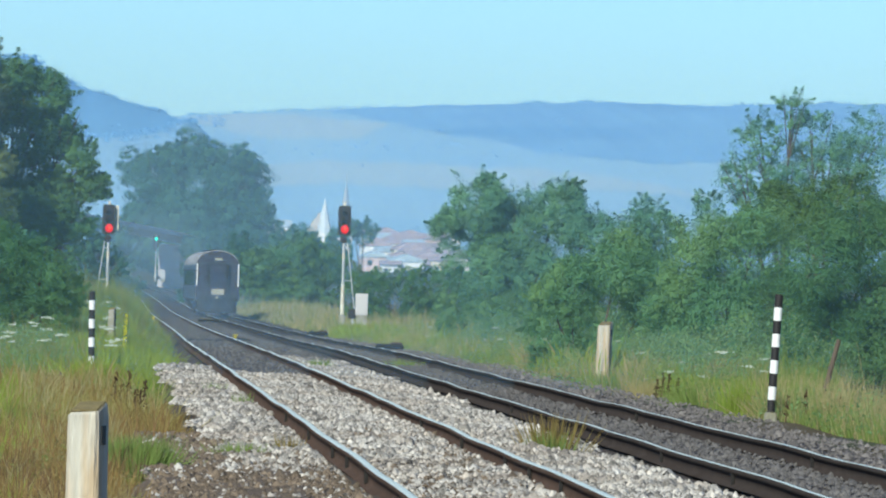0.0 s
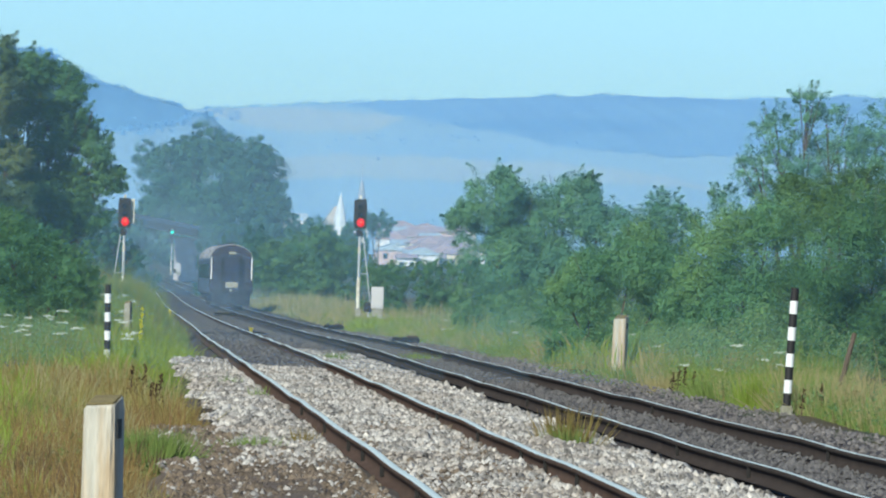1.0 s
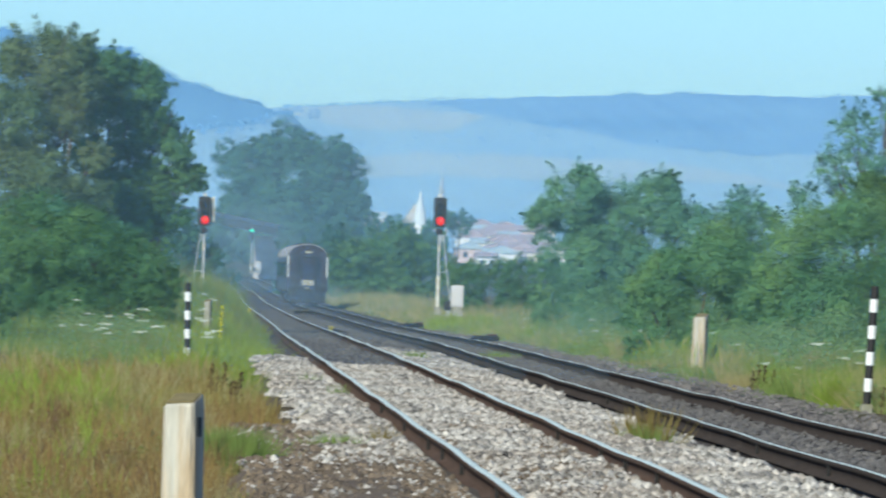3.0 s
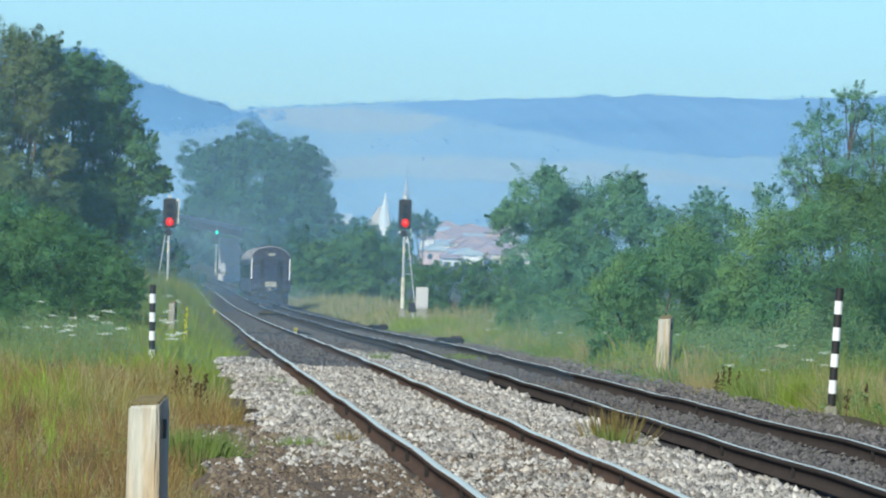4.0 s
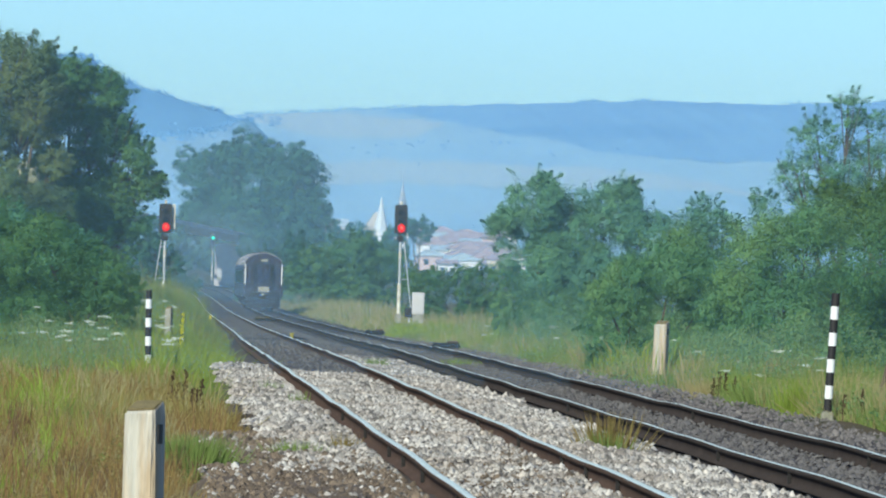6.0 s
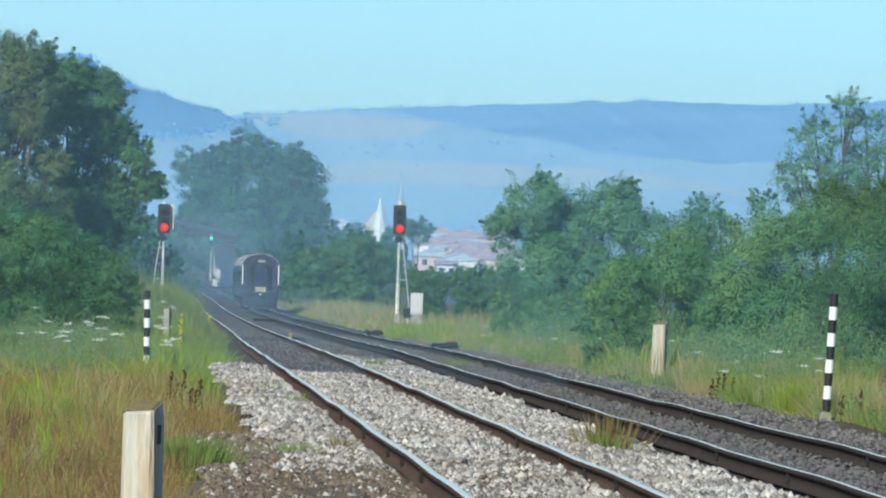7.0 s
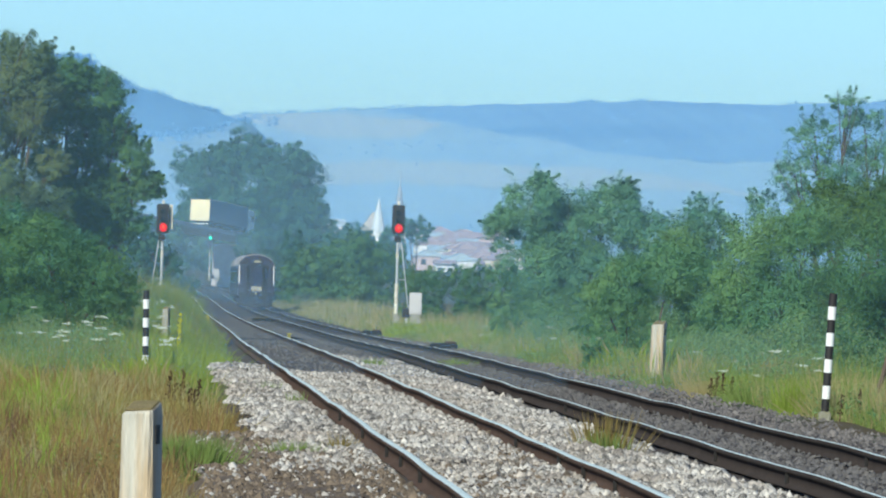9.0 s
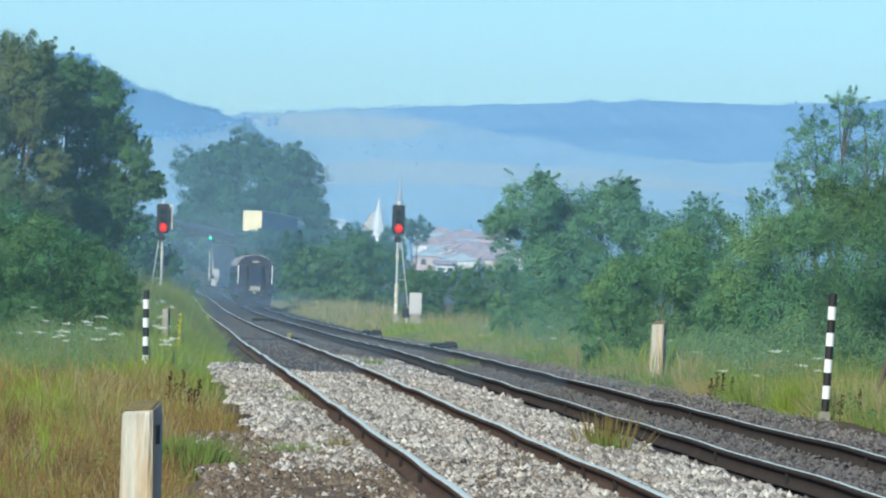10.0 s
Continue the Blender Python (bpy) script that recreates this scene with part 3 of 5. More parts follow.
PLANTS = [
    ("left_tree", -2.3, 166.4, 0.0, [(0.43, 6.56, 1.08), (-0.34, 7.25, 0.70), (1.12, 5.66, 0.68), (1.81, 4.93, 0.56), (2.36, 4.19, 0.38), (1.08, 4.24, 0.50), (0.02, 3.21, 1.12), (0.70, 2.80, 0.66), (0.35, 5.45, 0.80), (0.55, 4.50, 0.60), (-0.45, 4.55, 0.62), (-0.75, 5.90, 0.62), (-0.3, 2.0, 1.1), (-0.82, 4.72, 0.68), (0.95, 3.77, 0.75), (1.94, 4.13, 0.54), (-0.03, 3.24, 0.90), (1.47, 2.95, 0.68)]),
    ("left_tree_mid", -4.6, 163.0, 0.0, [(0.05, 7.10, 1.38), (1.15, 7.55, 0.70), (-0.72, 5.54, 1.35), (0.85, 5.75, 0.85), (0.30, 3.93, 1.15), (-0.84, 3.74, 1.30), (1.70, 4.55, 0.52), (1.35, 3.3, 0.9), (1.2, 6.6, 0.8), (0.5, 2.5, 1.15), (-0.8, 2.2, 1.2)]),
    ("left_tree_b", -7.6, 150.0, 0.0, [(0.40, 7.11, 1.45), (1.40, 6.24, 0.80), (0.16, 4.69, 1.45), (1.45, 4.43, 0.85), (0.20, 3.04, 1.35), (-1.67, 5.70, 1.55), (-1.60, 3.44, 1.55), (-1.50, 7.60, 1.45), (0.20, 1.60, 1.20), (0.70, 8.35, 1.10), (-0.9, 9.0, 1.4), (1.3, 5.4, 0.9), (-1.5, 1.7, 1.4), (1.6, 3.2, 0.9)]),
    ("left_thicket", -3.2, 140.0, 0.0, [(0.00, 2.15, 0.95), (1.10, 1.78, 0.80), (1.75, 1.45, 0.58), (-1.14, 1.75, 0.95), (-2.25, 1.44, 0.88), (0.60, 0.90, 0.80), (-0.80, 0.80, 0.90)]),
    ("left_bush", -1.5, 128.0, 0.16, [(0.26, 1.28, 0.96), (-1.03, 1.54, 1.09), (-2.18, 1.92, 1.03), (-0.51, 0.64, 0.90), (0.83, 0.77, 0.51), (-2.69, 0.77, 1.15)]),
    ("left_bush_b", -5.0, 113.6, -0.13, [(0.00, 1.59, 1.14), (-1.14, 1.36, 1.25), (0.80, 0.91, 0.80), (-0.57, 0.57, 0.91)]),
    ("far_tree", 12.8, 738.2, 0.91, [(0.00, 13.33, 6.30), (-6.3, 13.30, 4.6), (6.3, 13.6, 4.3), (-2.96, 15.93, 2.59), (2.22, 15.56, 2.96), (7.78, 9.63, 2.81), (-6.67, 7.41, 4.07), (4.44, 5.93, 5.19), (8.89, 7.04, 2.59), (-1.48, 5.93, 5.93)]),
    ("hedge_a", -2.2, 586.9, 0.98, [(-0.29, 3.82, 2.94), (3.53, 4.12, 2.82), (-2.94, 4.41, 2.94), (5.88, 2.35, 1.76)]),
    ("hedge_b", 11.3, 553.6, 1.11, [(0.00, 1.67, 1.78), (2.78, 2.78, 2.11), (-2.22, 1.67, 1.39), (1.67, 0.56, 1.67)]),
    ("hedge_c", 16.3, 484.0, -0.6, [(-1.94, 3.16, 2.33), (0.97, 3.89, 2.67), (-3.89, 2.19, 1.55), (3.40, 3.64, 2.19), (1.94, 1.70, 1.94), (-1.21, 1.21, 1.46)]),
    ("tree_c", 47.1, 995.1, 6.53, [(-0.20, 3.80, 2.60), (-1.80, 5.00, 1.60), (-5.00, 2.00, 3.00), (-11.00, 2.50, 3.40)]),
    ("hedge_d", 16.2, 290.0, -0.1, [(-1.75, 1.31, 1.10), (0.00, 1.60, 1.05), (1.75, 1.60, 1.16), (-2.9, 1.46, 0.87), (0.6, 0.6, 0.87), (3.4, 1.5, 1.1)]),
    ("bush_r1", 15.3, 207.0, 0.01, [(-1.46, 4.38, 1.21), (1.56, 4.27, 1.21), (-2.40, 3.54, 0.83), (0.00, 3.12, 1.77), (2.81, 3.23, 1.29), (-1.25, 2.08, 1.46), (1.25, 1.67, 1.67), (-0.94, 5.21, 0.52), (2.08, 5.10, 0.46)]),
    ("bush_r2", 17.7, 180.5, 0.69, [(0.00, 3.18, 0.69), (-0.45, 2.55, 0.82), (0.55, 2.55, 0.82), (-0.18, 1.45, 1.27)]),
    ("bush_r3", 10.8, 124.1, 0.41, [(-0.25, 1.12, 0.81), (0.75, 1.62, 0.94), (-0.88, 0.85, 0.45), (1.50, 0.75, 0.81)]),
    ("bush_r4", 13.3, 118.1, -0.05, [(-0.60, 2.26, 1.07), (0.48, 2.38, 1.13), (0.00, 1.07, 1.07), (-1.07, 1.31, 0.83), (1.07, 1.07, 1.07)]),
    ("bush_r5", 14.3, 107.7, 0.04, [(-0.43, 2.07, 1.09), (0.43, 2.39, 1.20), (-0.22, 0.87, 0.98), (0.87, 1.09, 1.09), (1.30, 2.61, 1.20)]),
    ("tall_r", 18.7, 150.2, 0.33, [(-0.23, 6.14, 0.52), (-1.06, 5.30, 0.73), (0.30, 5.38, 0.79), (-1.59, 4.24, 0.76), (0.91, 4.70, 0.91), (-0.30, 4.09, 0.98), (1.82, 5.00, 1.21), (-0.91, 3.18, 0.91), (-2.35, 3.41, 0.53)]),
    ("olive_r", 16.0, 130.4, 0.48, [(-0.07, 2.96, 0.76), (-0.66, 2.63, 0.59), (0.53, 2.63, 0.79), (1.45, 3.03, 0.92)]),
    ("under", 11.8, 140.0, 0.0, [(-0.6, 0.5, 0.6), (0.5, 0.6, 0.7), (1.5, 0.5, 0.6)]),
    ("under", 12.6, 165.0, 0.0, [(-0.8, 0.6, 0.7), (0.4, 0.7, 0.8), (1.6, 0.6, 0.7)]),
    ("under", 13.2, 190.0, 0.0, [(-1.2, 0.6, 0.7), (0.2, 0.8, 0.9), (1.6, 0.7, 0.8)]),
    ("under", 16.4, 236.0, 0.0, [(-0.6, 0.5, 0.7), (0.6, 0.6, 0.8), (2.0, 0.7, 0.8)]),
    ("bridge_tree", 18.5, 662.0, 0.6, [(0, 4.6, 2.4), (-3.2, 4.4, 2.3), (3, 4.4, 2.6), (6, 3.6, 2.4), (-6.5, 4.6, 2.3), (-5, 2.2, 2.2), (9, 3.2, 2.4), (1, 2.0, 2.4)]),
    ("hedge_a", -0.5, 500.0, 0.0, [(-3.2, 4.5, 1.8), (-0.9, 4.6, 1.5), (0.8, 3.7, 1.3), (2.0, 2.5, 1.2), (-5.4, 4.8, 2.2), (-4.0, 2.0, 1.9), (-1.0, 2.0, 1.8), (1.2, 1.4, 1.3)]),
    ("under", -0.8, 190.0, 0.0, [(-1.0, 0.7, 0.9), (0.1, 0.6, 0.7)]),
    ("under", -1.2, 225.0, 0.0, [(-1.4, 0.8, 1.0), (0.0, 0.6, 0.8)]),
]
LOOK = {
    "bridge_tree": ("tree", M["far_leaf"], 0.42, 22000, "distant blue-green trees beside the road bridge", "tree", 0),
    "under": ("bush", M["shrub"], 0.085, 11000, "low leafy undergrowth at the foot of the thicket", "bush", 0),
    "left_tree": ("tree", M["deep"], 0.12, 44000, "round-crowned deep green tree with gaps beside the line", "tree", 0.2),
    "left_tree_mid": ("tree", M["olive_willow"], 0.12, 48000, "tall olive-green willow with drooping crown", "tree", 0.1),
    "left_tree_b": ("tree", M["deep"], 0.125, 54000, "large blue-green willow at the edge of a thicket", "tree", 0.1),
    "left_thicket": ("bush", M["willow"], 0.10, 26000, "grey-green thicket bush below tall willows", "bush", 0),
    "left_bush": ("bush", M["deep"], 0.08, 36000, "dense deep green bush over the grassy verge", "bush", 0),
    "left_bush_b": ("bush", M["shrub"], 0.08, 26000, "dense mid-green bush at the edge of the thicket", "bush", 0),
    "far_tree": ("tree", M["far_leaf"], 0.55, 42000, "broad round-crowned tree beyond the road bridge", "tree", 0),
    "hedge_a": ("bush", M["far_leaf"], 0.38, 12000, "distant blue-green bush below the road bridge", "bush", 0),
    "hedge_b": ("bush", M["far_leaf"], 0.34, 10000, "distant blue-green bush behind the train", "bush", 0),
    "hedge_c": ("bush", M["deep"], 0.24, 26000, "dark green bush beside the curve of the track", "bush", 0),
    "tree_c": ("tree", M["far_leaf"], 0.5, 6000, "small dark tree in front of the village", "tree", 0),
    "hedge_d": ("bush", M["deep"], 0.13, 18000, "low dark green bush behind the signal", "bush", 0),
    "bush_r1": ("tree", M["willow"], 0.12, 46000, "spreading grey-green willow with spiky shoots", "tree", 0.2),
    "bush_r2": ("bush", M["willow"], 0.10, 14000, "small grey-green willow bush", "bush", 0.2),
    "bush_r3": ("bush", M["shrub"], 0.075, 36000, "dense mid-green thicket bush", "bush", 0),
    "bush_r4": ("bush", M["shrub"], 0.075, 44000, "dense mid-green thicket bush behind a striped pole", "bush", 0),
    # Deep leaf colour puts the dark shade low in the thicket into this bush.
    "bush_r5": ("bush", M["deep"], 0.075, 44000, "tall dense mid-green thicket bush", "bush", 0),
    "tall_r": ("tree", M["willow"], 0.085, 13000, "tall loose-crowned grey-green willow above the thicket", "tree", 0.6),
    "olive_r": ("bush", M["olive"], 0.09, 24000, "olive-green bush in the thicket", "bush", 0),
}
for num, (key, x, y, z, lobes) in enumerate(PLANTS):
    name, mat, leaf, total, label, cat, sparse = LOOK[key]
    foot = float(ground_z(x, y))
    plant(name, x, y, foot, [(dx, dz + z - foot, r) for dx, dz, r in lobes], mat, leaf, total, label, cat, 100 + num, sparse, rich=2.1 if y > 400 else 2.9)


# ---- grass and flowers ----
def blades(name, count, place, mat, tall, width, label, seed, lean=0.25, category="grass"):
    """Standing blades, each a tapering strip with a bend."""
    g = np.random.default_rng(seed)
    x, y, ok, grow = place(g, count)
    x, y, grow = x[ok], y[ok], grow[ok]
    n = len(x)
    z = ground_z(x, y) - 0.03
    h = tall * np.exp(g.normal(0, 0.3, n)) * grow
    a = g.uniform(0, 6.28, n)
    w = width * g.uniform(0.6, 1.4, n)
    bx, by = np.cos(a) * w, np.sin(a) * w * 0.3
    lx, ly = g.normal(0, lean, n) * h, g.normal(0, lean, n) * h
    V = np.stack([np.stack([x - bx, y - by, z], -1), np.stack([x + bx, y + by, z], -1), np.stack([x + lx, y + ly, z + h], -1)], 1)
    Fc = np.arange(3 * n).reshape(n, 3)
    ob = new(name, mesh_np(name, V.reshape(-1, 3), Fc, mat))
    return tagged(ob, label, category, kind="stuff")


def left_near(g, n):
    y = along(g, n, 34, 100)
    x = g.uniform(-6, 1, n) * (0.4 + y / 100) + 0.9
    return x, y, (x < 0.75 + 0.5 * np.clip((y - 52) / 15, 0, 1) + 0.25 * wobble(x, y)) & (np.abs(x + 0.03) + np.abs(y - 35) > 0.25), np.clip((0.9 - x) / 1.2, 0.35, 1) * np.clip(0.75 + 0.35 * wobble(x * 1.3, y * 0.5), 0.4, 1.2) * np.clip(1.35 - y / 90, 0.42, 1)


def left_far(g, n):
    y = along(g, n, 106, 262)
    x = near_x(y) - 1.9 + 0.85 * np.clip((y - 98) / 25, 0, 1) - g.uniform(0, 1, n) ** 1.3 * (3.8 + 3 * (y < 170))
    return x, y, np.ones(n, bool), np.clip((near_x(y) - 0.7 - x) / 1.5, 0.34, 1) * np.clip(0.36 + (y - 95) / 90, 0.34, 1.5)


def left_far_low(g, n):
    y = along(g, n, 260, 640)
    x = near_x(y) - 1.9 - g.uniform(0, 1, n) * 9
    return x, y, np.ones(n, bool), np.clip((near_x(y) - 1.5 - x) / 4, 0.25, 1)


def right_near(g, n):
    y = along(g, n, 56, 250)
    x = right_x(y) + 2.45 + 0.72 * np.clip((112 - y) / 15, 0, 1) + g.uniform(0, 1, n) ** 1.2 * (2.0 + (3 + y * 0.012) * np.clip((y - 92) / 20, 0, 1))
    return x, y, np.ones(n, bool), np.clip((x - right_x(y) - 1.9) / 1.6, 0.35, 1) * np.clip(0.8 + 0.35 * wobble(x, y * 0.4), 0.4, 1.2)


def right_far(g, n):
    y = along(g, n, 240, 640)
    x = right_x(y) + 2.4 + g.uniform(0, 1, n) * 6
    return x, y, np.ones(n, bool), np.clip((x - right_x(y) - 1.9) / 2.5, 0.35, 1)


def patchy(place, cut, above, s=0.5):
    def inner(g, n):
        x, y, ok, grow = place(g, n)
        q = wobble(x * s * 2, y * s * 0.35)
        return x, y, ok & ((q > cut) if above else (q < cut)), grow
    return inner


blades("dry_grass", 52000, patchy(left_near, 0.50, False), M["dry"], 0.38, 0.005, "tawny dry grass on the verge", 21)
blades("green_grass", 36000, patchy(left_near, 0.36, True), M["grass"], 0.42, 0.006, "fresh green grass among dry stalks", 22)
blades("straw_grass", 3500, left_near, M["straw"], 0.46, 0.005, "pale straw-coloured grass stalks", 23)
blades("dry_grass", 16000, patchy(left_far, 0.0, False), M["dry"], 0.62, 0.009, "tawny stalks on the bank", 29)
blades("straw_grass", 7000, patchy(left_far, 0.15, False, 0.3), M["straw"], 0.66, 0.008, "straw-coloured stalks on the bank", 30)
blades("green_grass", 42000, left_far, M["grass"], 0.60, 0.011, "lush green verge grass", 24)
blades("green_grass", 9000, left_far_low, M["straw"], 0.6, 0.05, "pale distant grass beside the curve", 25)
blades("green_grass", 44000, patchy(right_near, -0.25, True), M["grass"], 0.56, 0.009, "green verge grass beside the second track", 26)
blades("straw_grass", 22000, patchy(right_near, 0.15, False), M["straw"], 0.56, 0.007, "pale straw grass beside the second track", 27)
blades("green_grass", 4500, right_far, M["grass"], 0.62, 0.035, "distant green grass along the curve", 52)
blades("straw_grass", 10000, right_far, M["straw"], 0.65, 0.035, "distant pale straw grass along the curve", 28)


def right_close(g, n):
    y = along(g, n, 60, 104)
    x = right_x(y) + 3.2 + g.uniform(0, 1, n) ** 1.3 * 1.6
    return x, y, wobble(x * 1.1 + 2, y * 0.33) > -0.15, 0.6 + 0.4 * g.random(n)


blades("straw_grass", 7000, right_close, M["straw"], 0.36, 0.006, "tall pale straw grass near the striped pole", 51, 0.16)


def herbs(name, count, place, mat, tall, leaf, label, seed):
    """Small leafy weeds and seed heads among the grass."""
    g = np.random.default_rng(seed)
    x, y, ok, grow = place(g, count)
    x, y, grow = x[ok], y[ok], grow[ok]
    z = ground_z(x, y) + tall * grow * g.uniform(0.25, 1.1, len(x))
    V, Fc = leaves(g, np.stack([x, y, z], -1), np.full(len(x), 0.12), 4, leaf * 1.1)
    tagged(new(name, mesh_np(name, V, Fc, mat)), label, "weeds", kind="stuff")


herbs("dry_weeds", 9000, patchy(left_near, 0.4, False), M["dry"], 0.36, 0.014, "rust-brown seed heads among the dry grass", 41)
herbs("straw_weeds", 7000, left_near, M["straw"], 0.40, 0.013, "pale yellow seed heads in the verge", 42)
herbs("green_weeds", 5000, patchy(left_near, 0.1, True), M["grass"], 0.34, 0.018, "leafy green weeds in the verge", 43)
herbs("green_weeds", 9000, left_far, M["shrub"], 0.50, 0.028, "leafy green weeds on the bank", 44)
herbs("green_weeds", 9000, right_near, M["shrub"], 0.46, 0.024, "leafy green weeds beside the second track", 45)
herbs("straw_weeds", 5000, patchy(right_near, 0.2, False), M["straw"], 0.50, 0.018, "pale seed heads beside the second track", 46)


def tuft(x, y, z, r, tall, count, mat, label, seed):
    g = np.random.default_rng(seed)
    n = count
    px, py = g.normal(0, r, n), g.normal(0, r, n)
    h = tall * g.uniform(0.4, 1.1, n)
    w = 0.008 * g.uniform(0.6, 1.5, n) * max(1, y / 70)
    lx, ly = px * 0.8 + g.normal(0, 0.12, n) * h, g.normal(0, 0.2, n) * h
    V = np.stack([np.stack([px - w, py, 0 * h - 0.08], -1), np.stack([px + w, py, 0 * h - 0.08], -1), np.stack([px + lx, py + ly, h], -1)], 1)
    ob = new("grass_tuft", mesh_np("grass_tuft", V.reshape(-1, 3), np.arange(3 * n).reshape(n, 3), mat))
    ob.location = (x, y, z)
    return tagged(ob, label, "grass tuft", kind="stuff")


tuft(4.78, 58.4, -0.18, 0.10, 0.24, 80, M["grass"], "green grass tuft growing out of the ballast", 31)
tuft(4.76, 58.6, -0.18, 0.11, 0.42, 190, M["dry"], "tawny seeding grass tuft in the ballast", 32)
tuft(1.40, 53.6, -0.17, 0.10, 0.17, 170, M["grass"], "small green grass tuft on pale stones", 33)
tuft(0.36, 50.0, -0.24, 0.13, 0.36, 1300, M["grass"], "thick green grass clump on bare soil", 34)
tuft(1.92, 55.5, -0.16, 0.05, 0.20, 60, M["dry"], "thin dry stalks beside the rail", 35)
tuft(4.45, 112.0, -0.15, 0.10, 0.15, 110, M["grass"], "green weed clump between the tracks", 36)
tuft(7.0, 128.0, -0.34, 0.16, 0.17, 180, M["grass"], "green weed clump between the rails", 37)
for k, (x, y, rr, tall, count, key) in enumerate(((-1.5, 64, 0.45, 0.42, 900, "grass"), (-2.3, 70, 0.5, 0.45, 700, "grass"), (9.85, 91, 0.22, 0.42, 420, "grass"), (10.4, 83, 0.25, 0.42, 420, "straw"),
                                                  (10.75, 79, 0.3, 0.45, 420, "straw"), (9.7, 97, 0.22, 0.36, 320, "straw"), (9.6, 104, 0.2, 0.34, 260, "grass"), (0.75, 68, 0.22, 0.30, 300, "dry"),
                                                  (0.95, 76, 0.2, 0.26, 260, "dry"), (0.6, 60, 0.2, 0.26, 260, "dry"), (0.5, 84, 0.25, 0.4, 300, "grass"))):
    tuft(x, y, float(ground_z(x, y)), rr, tall, count, M[key], "thick tuft of %s verge grass" % {"grass": "fresh green", "straw": "pale straw", "dry": "rusty dry"}[key], 60 + k)
tuft(9.64, 84.0, -0.32, 0.08, 0.62, 170, M["lime"], "bright yellow-green weed near the striped pole", 77)
tuft(9.80, 85.5, -0.32, 0.13, 0.42, 200, M["lime"], "bright green weed clump near the striped pole", 78)
tuft(1.95, 74.0, -0.15, 0.05, 0.22, 50, M["grass"], "small weeds at the foot of the rail", 38)
tuft(1.75, 82.0, -0.14, 0.06, 0.20, 50, M["grass"], "small weeds on pale stones", 39)


def clumps(name, spots, mat, tall, spread, count, width, label, seed):
    """Tussocks: each a bunch of blades that lean out from one root, with its own height."""
    g = np.random.default_rng(seed)
    cx, cy = np.repeat(spots[0], count), np.repeat(spots[1], count)
    own = np.repeat(np.exp(g.normal(0, 0.28, len(spots[0]))), count)
    n = len(cx)
    ox, oy = g.normal(0, spread, n) * own, g.normal(0, spread * 1.5, n) * own
    h = tall * own * g.uniform(0.45, 1.1, n)
    x, y = cx + ox, cy + oy
    z = ground_z(x, y) - 0.04
    w = width * g.uniform(0.5, 1.4, n)
    a = g.normal(0, 0.16, n) * h + ox * 0.7
    mid = np.stack([x + a * 0.3, y, z + h * 0.65], -1)
    tip = np.stack([x + a + g.normal(0, 0.05, n) * h, y + g.normal(0, 0.15, n) * h, z + h], -1)
    side = np.stack([w, 0 * w, 0 * w], -1)
    V = np.stack([np.stack([x, y, z], -1) - side, mid + side, mid - side * 0.6, tip], 1)
    k = 4 * np.arange(n)[:, None]
    ob = new(name, mesh_np(name, V.reshape(-1, 3), np.concatenate([k + [[0, 1, 2]], k + [[2, 1, 3]]]), mat))
    return tagged(ob, label, "grass", kind="stuff")


def spots(seed, n, y0, y1, line, a, b):
    """Roots along the line, between a and b metres from it."""
    g = np.random.default_rng(seed)
    y = along(g, n, y0, y1)
    return line(y) + g.uniform(a, b, n), y


def axis(y):
    return 0.0 * y


clumps("rust_tussocks", spots(201, 260, 35.5, 62, axis, -3.6, 0.35), M["rust"], 0.40, 0.07, 34, 0.0035, "rust-brown seeding tussocks on the verge", 301)
clumps("rust_tussocks", spots(211, 150, 57, 86, axis, -4.2, 0.9), M["rust"], 0.36, 0.09, 30, 0.006, "rust-brown stalks among green verge grass", 311)
clumps("dry_tussocks", spots(212, 210, 56, 88, axis, -4.4, 1.0), M["dry"], 0.40, 0.10, 30, 0.006, "tawny seeding grass across the verge", 312)
clumps("straw_tussocks", spots(213, 110, 60, 90, axis, -4.4, 0.9), M["straw"], 0.46, 0.10, 26, 0.007, "pale straw stalks across the verge", 313)
# Dark stalks put the shaded gaps between the verge grass into colour.
clumps("gap_shade_stalks", spots(214, 170, 35.5, 66, axis, -3.6, 0.4), M["dock"], 0.34, 0.045, 14, 0.004, "withered stalks, dark to stand in for shaded gaps in the grass", 314)
clumps("signal_tussocks", spots(215, 46, 238, 247.5, axis, 10.4, 12.6), M["lime"], 0.55, 0.2, 30, 0.02, "green tussocks round the signal's foot", 315)
clumps("straw_tussocks", spots(202, 120, 36, 70, axis, -3.8, 0.45), M["straw"], 0.42, 0.06, 26, 0.0035, "pale seeding tussocks on the verge", 302)
clumps("green_tussocks", spots(203, 90, 36, 60, axis, -3.6, -0.5), M["lime"], 0.36, 0.06, 24, 0.006, "yellow-green tussocks among rusty grass", 303)
clumps("reed_grass", spots(204, 42, 58, 72, axis, -3.6, -0.9), M["lime"], 0.56, 0.10, 34, 0.008, "tall yellow-green reed grass", 304)
clumps("green_tussocks", spots(205, 90, 74, 112, axis, -3.5, 0.9), M["grass"], 0.30, 0.12, 34, 0.009, "green tussocks below the striped pole", 305)
clumps("tawny_tussocks", spots(206, 120, 58, 108, near_x, -3.0, -1.75), M["dry"], 0.26, 0.08, 30, 0.006, "tawny tussocks along the stone bed", 306)
